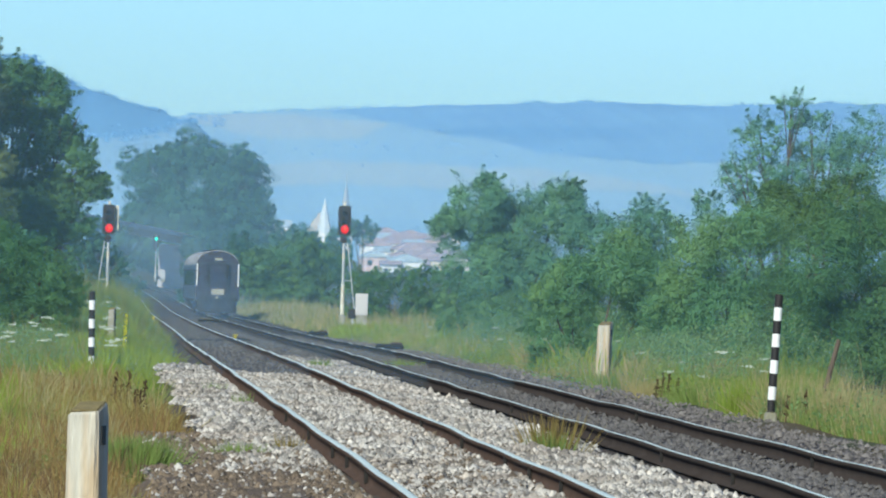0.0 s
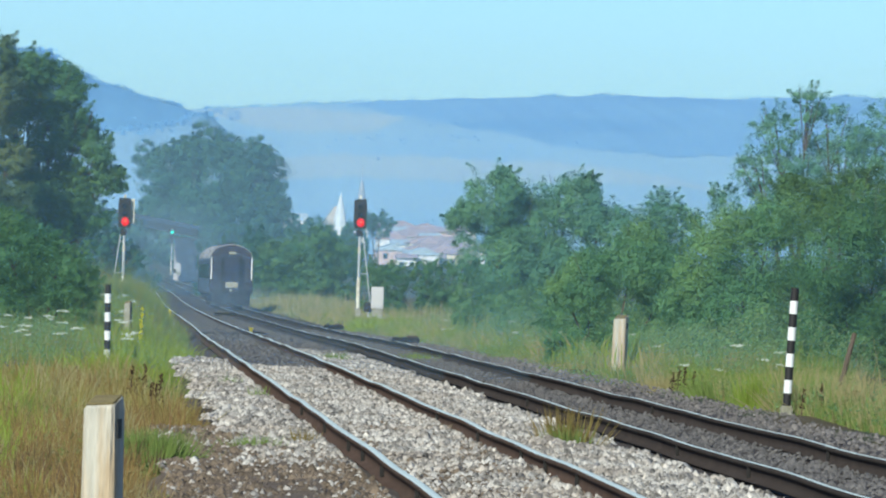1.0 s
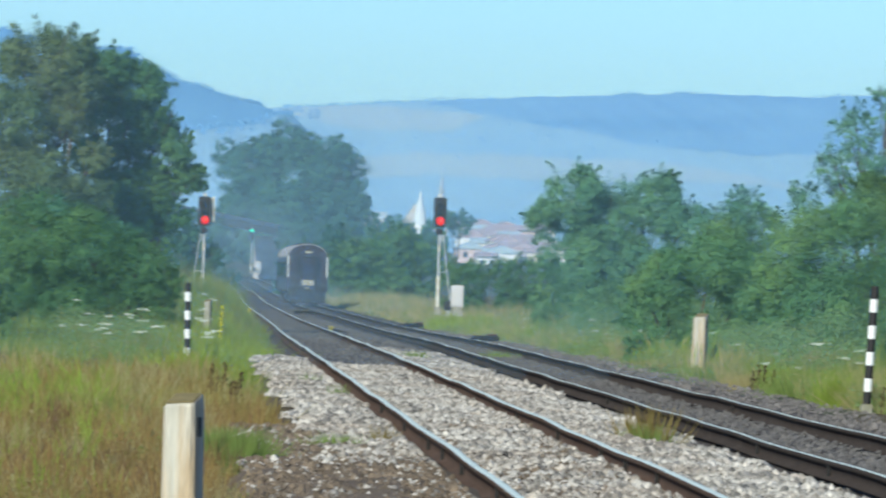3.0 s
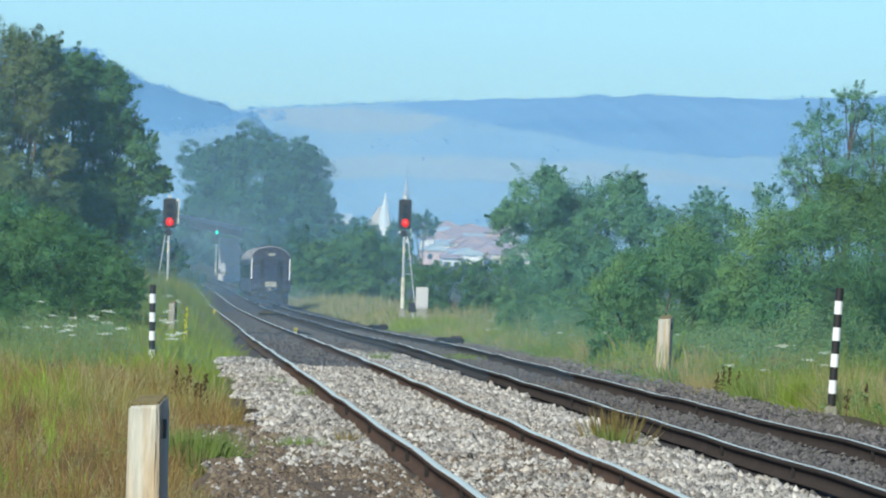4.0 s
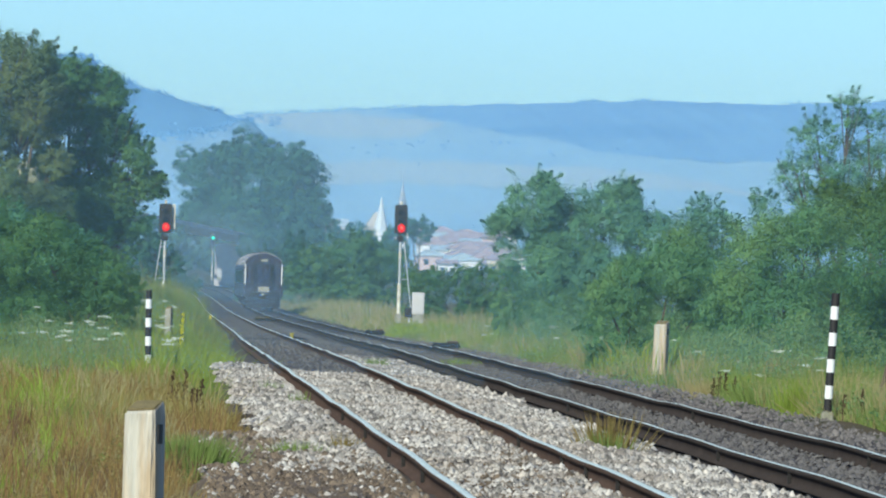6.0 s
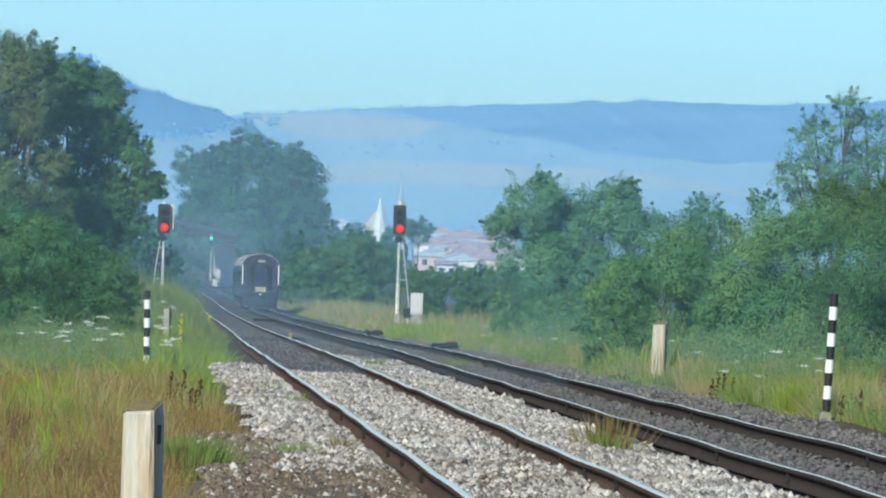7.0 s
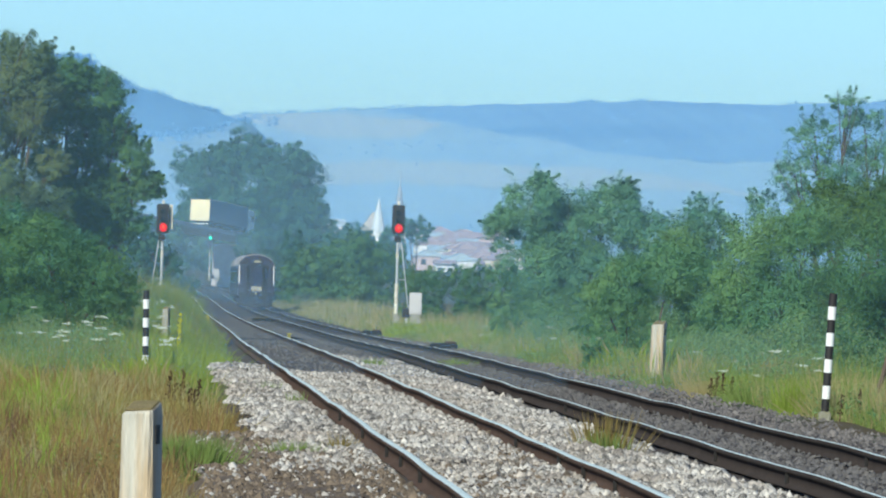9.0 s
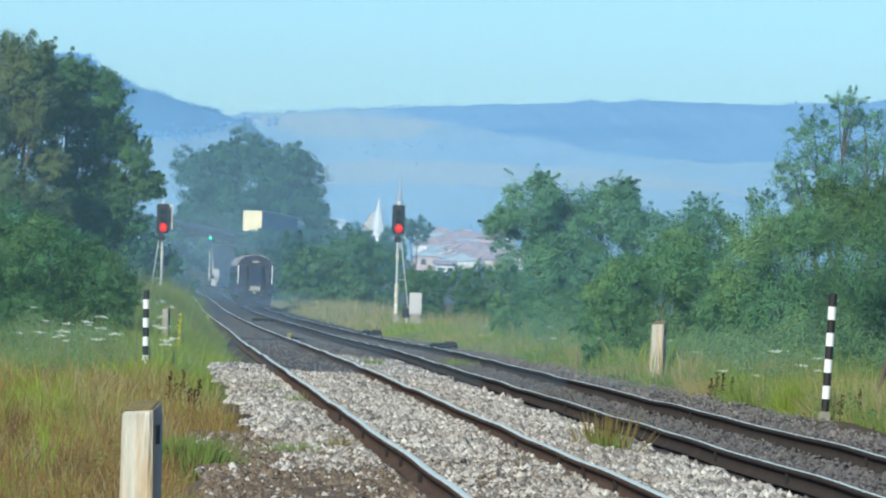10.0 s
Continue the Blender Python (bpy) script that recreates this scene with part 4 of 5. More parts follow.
clumps("straw_tussocks", spots(207, 90, 72, 92, right_x, 3.3, 4.6), M["straw"], 0.42, 0.08, 34, 0.006, "tall straw tussocks beside the dark shoulder", 307)
clumps("green_tussocks", spots(208, 60, 82, 104, right_x, 3.3, 4.4), M["lime"], 0.42, 0.10, 30, 0.008, "bright green tussocks beside the dark shoulder", 308)
clumps("straw_tussocks", spots(209, 170, 100, 230, right_x, 3.1, 5.6), M["straw"], 0.50, 0.16, 30, 0.012, "pale tussocks below the thicket", 309)
clumps("green_tussocks", spots(210, 150, 100, 235, right_x, 3.0, 6.0), M["lime"], 0.45, 0.18, 30, 0.014, "fresh green tussocks below the thicket", 310)


def tall_weeds(g, n):
    y = along(g, n, 101, 215)
    x = right_x(y) + 3.7 + 0.6 * wobble(y * 0.4, y) + g.random(n) * (2.6 + 0.01 * y)
    return x, y, np.ones(n, bool), np.clip((x - right_x(y) - 2.6) / 2.2, 0.3, 1) * (0.75 + 0.35 * wobble(x, y * 0.3))


def bank_weeds(g, n):
    y = along(g, n, 110, 175)
    x = near_x(y) - 2.7 - g.random(n) * 3.2
    return x, y, np.ones(n, bool), np.clip((near_x(y) - 2.2 - x) / 1.5, 0.35, 1) * (0.7 + 0.35 * wobble(x, y * 0.3))


herbs("tall_weeds", 17000, tall_weeds, M["nettle"], 1.3, 0.022, "waist-high green weeds at the foot of the thicket", 47)
def verge_weeds(g, n):
    y = along(g, n, 96, 175)
    x = right_x(y) + 3.1 + g.random(n) * 2.0
    return x, y, wobble(x * 1.3, y * 0.25) > -0.25, np.clip((x - right_x(y) - 2.2) / 1.6, 0.35, 1) * (0.75 + 0.4 * wobble(x, y * 0.3))


herbs("bright_weeds", 14000, verge_weeds, M["nettle"], 1.1, 0.020, "bright green weeds between posts and thicket", 49)
clumps("green_tussocks", spots(216, 170, 95, 210, near_x, -3.8, -1.25), M["lime"], 0.42, 0.14, 28, 0.012, "yellow-green tussocks on the bank", 316)
herbs("tall_weeds", 9000, bank_weeds, M["nettle"], 0.75, 0.020, "rank green weeds on the bank", 48)


def umbel(g, x, y, tall):
    """A white-flowered wild carrot: stalk, and a flat head of small white florets."""
    z = float(ground_z(x, y))
    base = thing("white_umbel", pose(x, y, z - 0.03), "white-flowered wild carrot standing in the grass", "wildflower", "white wildflowers on the verges")
    bm = rod((0, 0, 0), (0.02, 0, tall), 0.006, 0.004, 5)
    part("stalk", bm, M["grass"], base)
    n, r = 26, g.uniform(0.05, 0.105)
    q = g.normal(0, 1, (n, 3)) * [r * 0.6, r * 0.6, r * 0.13] + [0.02, 0, tall]
    k = r * 0.2
    V = np.stack([q + [-k, 0, 0], q + [0, -k * 0.4, k * 0.7], q + [k, 0, 0], q + [0, -k * 0.2, -k * 0.5]], 1)
    ob = new("flower_head", mesh_np("flower_head", V.reshape(-1, 3), np.arange(4 * n).reshape(n, 4), M["umbel"]))
    tagged(ob, kind="stuff").parent = base


gg = np.random.default_rng(5)
for _ in range(46):
    y = 92 * (170 / 92) ** gg.random()
    umbel(gg, float(near_x(y)) - 2.6 - gg.random() * 3.2, y, gg.uniform(0.55, 0.95))
for _ in range(26):
    y = 85 * (190 / 85) ** gg.random()
    umbel(gg, float(right_x(y)) + 3.0 + gg.random() * 2.4, y, gg.uniform(0.4, 0.9))


def spike(name, x, y, tall, top, mat, label, cat, seed):
    """A tall weed: stalk with a dense spike of small flowers or seeds."""
    g = np.random.default_rng(seed)
    base = thing(name, pose(x, y, float(ground_z(x, y)) - 0.03), label, cat)
    part("stalk", rod((0, 0, 0), (0.03, 0, tall), 0.012, 0.006, 6), M["dock"] if mat is M["dock"] else M["grass"], base)
    n = 56
    u = g.uniform(top, 1, n)
    r = 0.022 * (1.15 - u) + 0.008
    q = np.stack([0.03 * u + g.normal(0, 1, n) * r, g.normal(0, 1, n) * r, u * tall], -1)
    k = 0.024 if mat is M["yellow"] else 0.014
    V = np.stack([q + [-k, 0, 0], q + [0, -k, k], q + [k, 0, 0], q + [0, k, -k]], 1)
    ob = new("spike", mesh_np("spike", V.reshape(-1, 3), np.arange(4 * n).reshape(n, 4), mat))
    tagged(ob, kind="stuff").parent = base


spike("mullein", 0.62, 120, 1.15, 0.35, M["yellow"], "tall yellow-flowering mullein beside the line", "wildflower", 1)
for k, (x, y, h) in enumerate(((0.25, 70, 0.62), (0.42, 72, 0.70), (0.55, 69, 0.55), (0.34, 74, 0.5), (0.48, 67, 0.6), (0.62, 71, 0.66), (10.35, 78, 0.45), (10.5, 80, 0.5), (9.4, 92, 0.5), (9.3, 93, 0.42), (9.45, 93.5, 0.46), (9.6, 92.5, 0.4), (9.75, 79, 0.4), (9.95, 78.5, 0.5), (10.1, 79.5, 0.34))):
    spike("dock_weed", x, y, h, 0.3, M["dock"], "withered brown dock with seed spikes", "weed", 10 + k)


# ---- posts and poles ----
def concrete_post(x, y, top, w, label, lean=0.0, mat="concrete"):
    z = float(ground_z(x, y)) - 0.25
    base = thing("concrete_post", pose(x, y, z, 0, lean, -20), label, "marker post", "concrete posts beside the line")
    bm = bmesh.new()
    h = top - z
    rings = [(0, w * 0.53), (h * 0.5, w * 0.51), (h - 0.05, w * 0.49), (h - 0.012, w * 0.475), (h, w * 0.44)]
    g = random.Random(int(x * 100) + int(y))
    last = None
    for k, (zz, r) in enumerate(rings):
        ring = [bm.verts.new((cx * r + g.uniform(-0.006, 0.006), cy * r, zz + (0.008 * cx if k > 2 else 0) + (0.14 * w * cy if k > 2 else 0))) for cx, cy in ((-1, -0.8), (-0.8, -1), (0.8, -1), (1, -0.8), (1, 0.8), (0.8, 1), (-0.8, 1), (-1, 0.8))]
        if last:
            for i in range(8):
                bm.faces.new((last[i], last[(i + 1) % 8], ring[(i + 1) % 8], ring[i]))
        last = ring
    bm.faces.new(last)
    part("post_shaft", bm, M[mat], base)
    part("crust", box(0, 0, h + 0.004, w * 0.86, w * 0.86, 0.016, 0.006, m=Euler((0.29, -0.008 / w, 0)).to_matrix().to_4x4()), M["lichen"], base, "brown lichen crust on the flat top")
    part("faded_mark", box(w * 0.51, -w * 0.05, h - 0.17, 0.006, w * 0.35, 0.12), M["black"], base, "worn black painted mark")


concrete_post(-0.028, 35.0, 0.703, 0.21, "weathered white concrete post stained with rust", 0)
concrete_post(9.80, 108.3, 0.87, 0.25, "whitewashed concrete post standing in tall grass", 1)
concrete_post(0.37, 128.0, 0.78, 0.15, "grey concrete post half hidden by grass", 0, "concrete_grey")


def striped_pole(x, y, top, lean, bands, h, label):
    z = top - bands * h
    base = thing("striped_pole", pose(x, y, z, 0, lean, 0), label, "striped pole", "black and white poles beside the line")
    meshes = {}
    for k in range(bands):
        dark = (bands - k) % 2 == 1
        nm = "black_band" if dark else "white_band"
        if dark not in meshes:
            ob = part(nm, rod((0, 0, 0), (0, 0, h - 0.001), 0.058, sides=14), M["black" if dark else "white"], base)
            meshes[dark] = ob.data
        else:
            ob = new(nm, meshes[dark])
            ob.parent = base
        ob.location = (0, 0, k * h)
    part("base_block", box(0, 0, -0.17, 0.17, 0.15, 0.36, 0.02), M["concrete_grey"], base, "small grey concrete block")


striped_pole(9.66, 80.0, 1.53, 2.6, 9, 0.189, "slim pole painted in black and white bands")
striped_pole(-0.055, 105.0, 1.235, -0.8, 10, 0.173, "slim black and white banded pole rising from the grass")

# ---- signals ----
def signal(x, y, z, light, side, mast, label, cabinet=True, scale=1.0):
    """A colour-light signal: mast, ladder stay, head with hooded lamps, equipment cabinet. side: 1 has the stay on its right."""
    base = thing("railway_signal", pose(x, y, z), label, "railway signal", "signals along the line")
    base.scale = (scale,) * 3
    h = mast
    segs = ((0, 1.45, M["cream"], 0.085), (1.45, 2.3, M["steel"], 0.062), (2.3, 2.55, M["steel"], 0.064), (2.55, 2.85, M["cream"], 0.064), (2.85, h + 0.1, M["steel"], 0.06))
    for a, b, mat, r in segs:
        part("mast_section", rod((0, 0, a), (0, 0, b), r, sides=12), mat, base)
    stay = part("stay", rod((0.58 * side, 0.1, 0.05), (0.16 * side, 0.05, h + 0.05), 0.028, sides=8), M["steel"], base)
    part("rung", rod((0, 0, 1.62), (0.42 * side, 0.06, 1.62), 0.022, sides=6), M["steel"], stay)
    part("rung", rod((0, 0, h - 0.25), (0.2 * side, 0.05, h - 0.25), 0.022, sides=6), M["steel"], stay)
    # head with cut corners
    w, t, c = 0.285, 1.32, 0.07
    zb = h + 0.35
    out = [(-w + c, zb), (w - c, zb), (w, zb + c), (w, zb + t - c), (w - c, zb + t), (-w + c, zb + t), (-w, zb + t - c), (-w, zb + c)]
    head = part("head_plate", prism(out, -0.10, -0.05), M["black"], base, "black signal backing plate with cut corners")
    part("lamp_case", box(0, 0.06, zb + t / 2, 0.36, 0.22, t * 0.86, 0.02), M["steel"], base)
    for k, zz in enumerate((zb + 0.28, zb + 0.62, zb + 0.96)):
        lit = light == "red" and k == 0 or light == "green" and k == 2
        bm = bmesh.new()
        for a in range(13):
            p0 = radians(-30 + a * 20)
            p1 = radians(-30 + (a + 1) * 20)
            q = [bm.verts.new((math.cos(p) * 0.13, yy, math.sin(p) * 0.13 + zz)) for p, yy in ((p0, -0.10), (p1, -0.10), (p1, -0.26), (p0, -0.26))]
            bm.faces.new(q)
        if not lit:
            part("hood", bm, M["black"], head)
        else:
            bm.free()
        lens = bmesh.new()
        bmesh.ops.create_uvsphere(lens, u_segments=16, v_segments=8, radius=0.17 if lit else 0.10, matrix=Matrix.Translation((0.02 if lit else 0, -0.13, zz)) @ Matrix.Diagonal((1, 0.35, 1.12 if lit else 1, 1)))
        ln = part("lens", lens, M[light] if lit else M["glass"], head, "glowing %s lens" % light if lit else "", True)
        if lit and light == "red":
            core = bmesh.new()
            bmesh.ops.create_uvsphere(core, u_segments=12, v_segments=6, radius=0.06, matrix=Matrix.Translation((0.03, -0.19, zz + 0.02)) @ Matrix.Diagonal((1, 0.3, 1.3, 1)))
            part("bulb", core, M["red_core"], ln, "", True)
    low = bmesh.new()
    bmesh.ops.create_cone(low, cap_ends=True, segments=20, radius1=0.16, radius2=0.15, depth=0.16, matrix=Matrix.Translation((-0.02, -0.02, h + 0.17)) @ Euler((radians(90), 0, 0)).to_matrix().to_4x4())
    part("call_on_lamp", low, M["black"], base, "small round black lamp below the plate")
    part("mast_cap", rod((0, 0, zb + t - 0.1), (0, 0, zb + t + 0.16), 0.06, 0.05, 8), M["cream"], base)
    part("foot", box(0, 0, -0.1, 0.26, 0.26, 0.4, 0.02), M["concrete_grey"], base)
    if light == "red" and side < 0:
        part("side_board", box(0.36, 0.1, zb + 0.75, 0.14, 0.03, 1.1, 0.01), M["cream"], base, "pale narrow board behind the head")
    if cabinet:
        cab = thing("signal_cabinet", pose(x + 0.85 * scale, y - 0.1, z - 0.25), "pale grey steel equipment cabinet beside the signal", "cabinet")
        part("body", box(0, 0, 0.83, 0.54, 0.45, 0.96, 0.02), M["cabinet"], cab)
        part("door", box(0, -0.235, 0.83, 0.46, 0.02, 0.84, 0.008), M["cabinet"], cab)
        part("plinth", box(0, 0, 0.14, 0.48, 0.40, 0.44, 0.01), M["concrete_grey"], cab)
        jb = thing("junction_box", pose(x + 0.48, y, z - 0.2), "small dark junction box at the mast's foot", "junction box")
        part("case", box(0, 0, 0.36, 0.40, 0.3, 0.42, 0.03), M["black"], jb)
        part("leg", box(0, 0, 0.05, 0.1, 0.1, 0.3), M["steel"], jb)
    return base


signal(10.86, 248.8, 0.0, "red", 1, 3.25, "tall signal showing red on a cream mast with a cabinet")
signal(0.46, 249.3, -0.24, "red", -1, 3.25, "tall signal showing red, its foot hidden by grass", False)
signal(6.54, 635.0, 1.35, "green", 1, 3.2, "distant signal showing green beside the curve", True, 1.0)


# ---- trackside pieces ----
def trackside():
    for px, py in ((8.95, 171), (9.6, 243)):
        pm = thing("point_machine", pose(px, py, float(rail_z(py)) - 0.32), "low dark point machine beside the second track", "point machine", "point machines")
        part("case", box(0, 0, 0.18, 0.85, 0.5, 0.17, 0.04), M["under"], pm)
        part("cover", box(0.2, 0, 0.29, 0.35, 0.42, 0.06, 0.02), M["rail"], pm)
        part("drive_rod", rod((-0.4, 0, 0.16), (-1.0, 0, 0.12), 0.025, sides=6), M["clip"], pm)
    for x, y, drop in ((float(near_x(180)) + 1.0, 180, 0.14), (float(near_x(290)) - 1.05, 290, 0.05)):
        st = thing("yellow_marker", pose(x, y, float(rail_z(y)) - drop - 0.1), "small bright yellow marker stake by the rail", "marker")
        part("stake", box(0, 0, 0.12, 0.10, 0.08, 0.30, 0.02), M["yellow_paint"], st)
        part("cap", box(0, 0, 0.29, 0.15, 0.10, 0.06, 0.015), M["yellow_paint"], st)
        part("lever", rod((0.05, 0, 0.2), (0.55, 0.05, 0.12), 0.022, sides=6), M["clip"], st)
    heap = thing("sleeper_end", pose(6.02, 300, float(rail_z(300)) - 0.16, 0, 0, 6), "old timber sleeper lying between the tracks", "sleeper")
    part("timber", box(0, 0, 0.11, 1.15, 0.26, 0.18, 0.03), M["clip"], heap)
    part("worn_top", box(-0.15, -0.02, 0.215, 0.75, 0.24, 0.03, 0.01), M["lichen"], heap, "pale worn top")
    pole = thing("leaning_stake", pose(10.9, 84, -0.1, 0, 14, 0), "weathered leaning wooden stake before the thicket", "stake")
    part("shaft", rod((0, 0, -0.1), (0, 0, 1.0), 0.045, 0.035, 8), M["bark"], pole)


trackside()


# ---- road bridge, truck ----
TRUCK_AT = Vector((5.61, 673.7, 7.1))          # where it is at 9 s
TRUCK_WAY = Vector((6.6, 17.1, -0.95))
ROAD_DIP = -math.degrees(math.atan2(0.95, 18.33))
ROAD_TURN = -math.degrees(math.atan2(6.6, 17.1))


def road_bridge():
    base = thing("road_bridge", pose(TRUCK_AT.x, TRUCK_AT.y, TRUCK_AT.z, ROAD_DIP, 0, ROAD_TURN), "grey concrete road bridge over the railway, half hidden by trees", "bridge", kind="structure")
    part("deck", box(0, -66, -0.20, 5.6, 200, 0.30, 0.04), M["bridge"], base)
    part("carriageway", box(0, -66, -0.025, 5.0, 200, 0.05), M["asphalt"], base)
    for sx in (-2.65, 2.65):
        part("kerb", box(sx, -66, 0.05, 0.3, 200, 0.2, 0.02), M["bridge"], base)
    for y in (-140, -110, -80, -50, 12, 30):
        part("pier", box(0, y, -5.2, 5.0, 0.9, 8.6, 0.1), M["bridge"], base)


road_bridge()


def truck():
    t = thing("truck", Matrix(), "articulated truck with cream rear doors and a dark blue trailer", "truck")
    L = 13.2
    trailer = part("trailer_box", box(0, L / 2, 2.35, 2.5, L, 2.6, 0.03), M["tarp"], t, "dark blue tarpaulin trailer box")
    part("roof_rail", box(-1.235, L / 2, 3.66, 0.07, L, 0.07), M["steel"], trailer)
    part("roof_rail", box(1.235, L / 2, 3.66, 0.07, L, 0.07), M["steel"], trailer)
    for sx in (-0.61, 0.61):
        d = part("rear_door", box(sx, -0.035, 2.35, 1.20, 0.05, 2.52, 0.015), M["doors"], trailer, "cream trailer door")
        for k in (-0.2, 0.2):
            part("lock_rod", rod((sx + k, -0.075, 1.15), (sx + k, -0.075, 3.5), 0.018, sides=6), M["doors"], d)
    part("bumper", box(0, -0.02, 0.72, 2.4, 0.12, 0.16, 0.02), M["steel"], t)
    part("chassis", box(0, L / 2, 0.92, 1.0, L - 0.4, 0.25), M["under"], t)
    cab = part("cab", box(0, L + 1.6, 1.95, 2.45, 2.1, 2.9, 0.15), M["white"], t, "white truck cab")
    part("windscreen", box(0, L + 2.66, 2.35, 2.2, 0.03, 0.9, 0.01), M["glass"], cab)
    for sx in (-1.24, 1.24):
        part("side_window", box(sx, L + 1.8, 2.35, 0.03, 0.9, 0.7), M["glass"], cab)
        part("mirror", box(sx * 1.15, L + 2.5, 2.3, 0.2, 0.1, 0.55, 0.02), M["black"], cab)
    wm = None
    for y in (1.9, 3.2, 4.5, L - 0.2, L + 1.9):
        for sx in (-1.05, 1.05):
            bm = rod((-0.15, 0, 0), (0.15, 0, 0), 0.5, sides=20) if wm is None else None
            ob = part("wheel", bm, M["rubber"], t) if wm is None else new("wheel", wm)
            wm = ob.data
            ob.parent = t
            ob.location = (sx, y, 0.5)
    return t


# ---- train ----
def coach():
    c = thing("railway_coach", Matrix(), "dark blue passenger coach at the tail of a train", "railway coach")
    L, w = 24.5, 1.41
    body = [(-w, 1.0), (-w, 3.05), (-1.36, 3.32), (1.36, 3.32), (w, 3.05), (w, 1.0), (1.3, 0.85), (-1.3, 0.85)]
    b = part("body", prism(body, 0.0, L), M["coach_side"], c, "blue-grey coach side")
    arc = [(-1.40, 3.05 + 0.0)] + [(1.40 * math.cos(radians(a)), 3.12 + 1.0 * math.sin(radians(a))) for a in range(168, 11, -12)] + [(1.40, 3.05)]
    part("roof", prism(arc, 0.06, L - 0.06), M["roof"], c, "dusty grey rounded roof with sunlit patches in its colour", False)
    endarc = [(-1.38, 0.95), (-1.38, 3.08)] + [(1.38 * math.cos(radians(a)), 3.10 + 0.98 * math.sin(radians(a))) for a in range(168, 11, -12)] + [(1.38, 3.08), (1.38, 0.95)]
    end = part("end_wall", prism(endarc, -0.07, 0.05), M["coach"], c, "dark blue coach end wall")
    part("gangway", box(0, -0.20, 2.15, 1.45, 0.30, 2.25, 0.05), M["under"], end, "black rubber gangway surround")
    part("gangway_door", box(0, -0.36, 2.15, 0.95, 0.03, 2.0, 0.02), M["coach"], end)
    part("number_board", box(0.02, -0.385, 1.48, 0.80, 0.03, 0.36, 0.02), M["plate"], end, "faded pale board")
    part("roof_lamp", box(0.05, -0.10, 3.55, 0.5, 0.05, 0.16, 0.02), M["plate"], end)
    for sx in (-1.31, 1.31):
        part("hand_bar", box(sx, -0.13, 2.55, 0.07, 0.05, 1.45, 0.015), M["white"], end, "white vertical grab bar")
    for sx in (-1.02, 1.02):
        part("end_post", box(sx, -0.10, 2.1, 0.07, 0.06, 2.1, 0.015), M["coach_side"], end)
    for zz in (1.25, 3.28):
        part("end_rib", box(0, -0.095, zz, 2.55, 0.05, 0.09, 0.015), M["coach_side"], end)
    for k in range(7):
        part("roof_rib", box(0, 1.2 + 3.4 * k, 4.135, 0.5, 0.5, 0.10, 0.03), M["under"], c, "dark roof ventilator")
    for sx in (-1.05, 1.05):
        part("tail_lamp", box(sx, -0.10, 1.62, 0.18, 0.08, 0.18, 0.02), M["glass"], end)
    part("buffer_beam", box(0, -0.03, 1.02, 2.6, 0.24, 0.32, 0.03), M["under"], c)
    for sx in (-0.875, 0.875):
        bm = rod((sx, -0.15, 1.05), (sx, -0.60, 1.05), 0.10, sides=14)
        rod((sx, -0.60, 1.05), (sx, -0.66, 1.05), 0.24, sides=20, bm=bm)
        part("buffer", bm, M["under"], c)
    bm = box(0, -0.3, 0.98, 0.12, 0.5, 0.14, 0.02)
    rod((0, -0.5, 0.95), (0, -0.5, 0.55), 0.05, sides=8, bm=bm)
    part("coupling", bm, M["under"], c)
    # Added black slab that fills the coach end's shadow down to the rails.
    part("under_end_shade", box(0, 0.05, 0.54, 2.5, 0.25, 0.80, 0.04), M["under"], c)
    tail = bmesh.new()
    bmesh.ops.create_uvsphere(tail, u_segments=10, v_segments=6, radius=0.10, matrix=Matrix.Translation((-0.02, -0.44, 1.12)))
    part("tail_light", tail, M["plate"], c, "small pale tail lamp", True)
    for k in range(10):
        for sx in (-w, w):
            wn_ = part("window", box(sx, 2.6 + k * 2.15, 2.35, 0.04, 1.35, 0.95, 0.01), M["glass"], c)
    for y in (3.0, L - 3.0):
        bg = part("bogie", box(0, y, 0.62, 2.3, 3.2, 0.36, 0.05), M["under"], c)
        for dy in (-1.25, 1.25):
            for sx in (-0.75, 0.75):
                part("wheel", rod((sx - 0.065, y + dy, 0.46), (sx + 0.065, y + dy, 0.46), 0.46, sides=24), M["rail"], bg)
    part("battery_box", box(-0.9, L / 2, 0.62, 0.7, 2.4, 0.55, 0.04), M["under"], c)
    part("underframe", box(0, L / 2, 0.85, 2.5, L - 1.0, 0.22), M["under"], c)
    return c


# ---- village, hills ----
def house(x, y, z, w, d, h, roof, wall, roof_mat, turn, label, rows=1):
    b = thing("house", pose(x, y, z, 0, 0, turn), label, "house", "houses of the far village")
    wl_ = part("wall", box(0, 0, h / 2 - 2, w, d, h + 4), wall, b)
    out = [(-w / 2 - 0.5, h), (w / 2 + 0.5, h), (w / 2 + 0.5, h + 0.15), (0, h + roof), (-w / 2 - 0.5, h + 0.15)]
    bm = prism(out, -d / 2 - 0.4, d / 2 + 0.4)
    if turn % 180 == 0:
        bmesh.ops.rotate(bm, verts=bm.verts, matrix=Matrix.Rotation(radians(90), 3, "Z"))
        bmesh.ops.scale(bm, verts=bm.verts, vec=(w / d, d / w, 1))
    part("roof", bm, roof_mat, b)
    n = max(2, int(w / 3.5))
    for r in range(rows):
        for k in range(n):
            part("window", box(-w / 2 + (k + 0.5) * w / n, -d / 2 - 0.02, 1.6 + r * 3.0, 1.2, 0.08, 1.4), M["glass"], b)


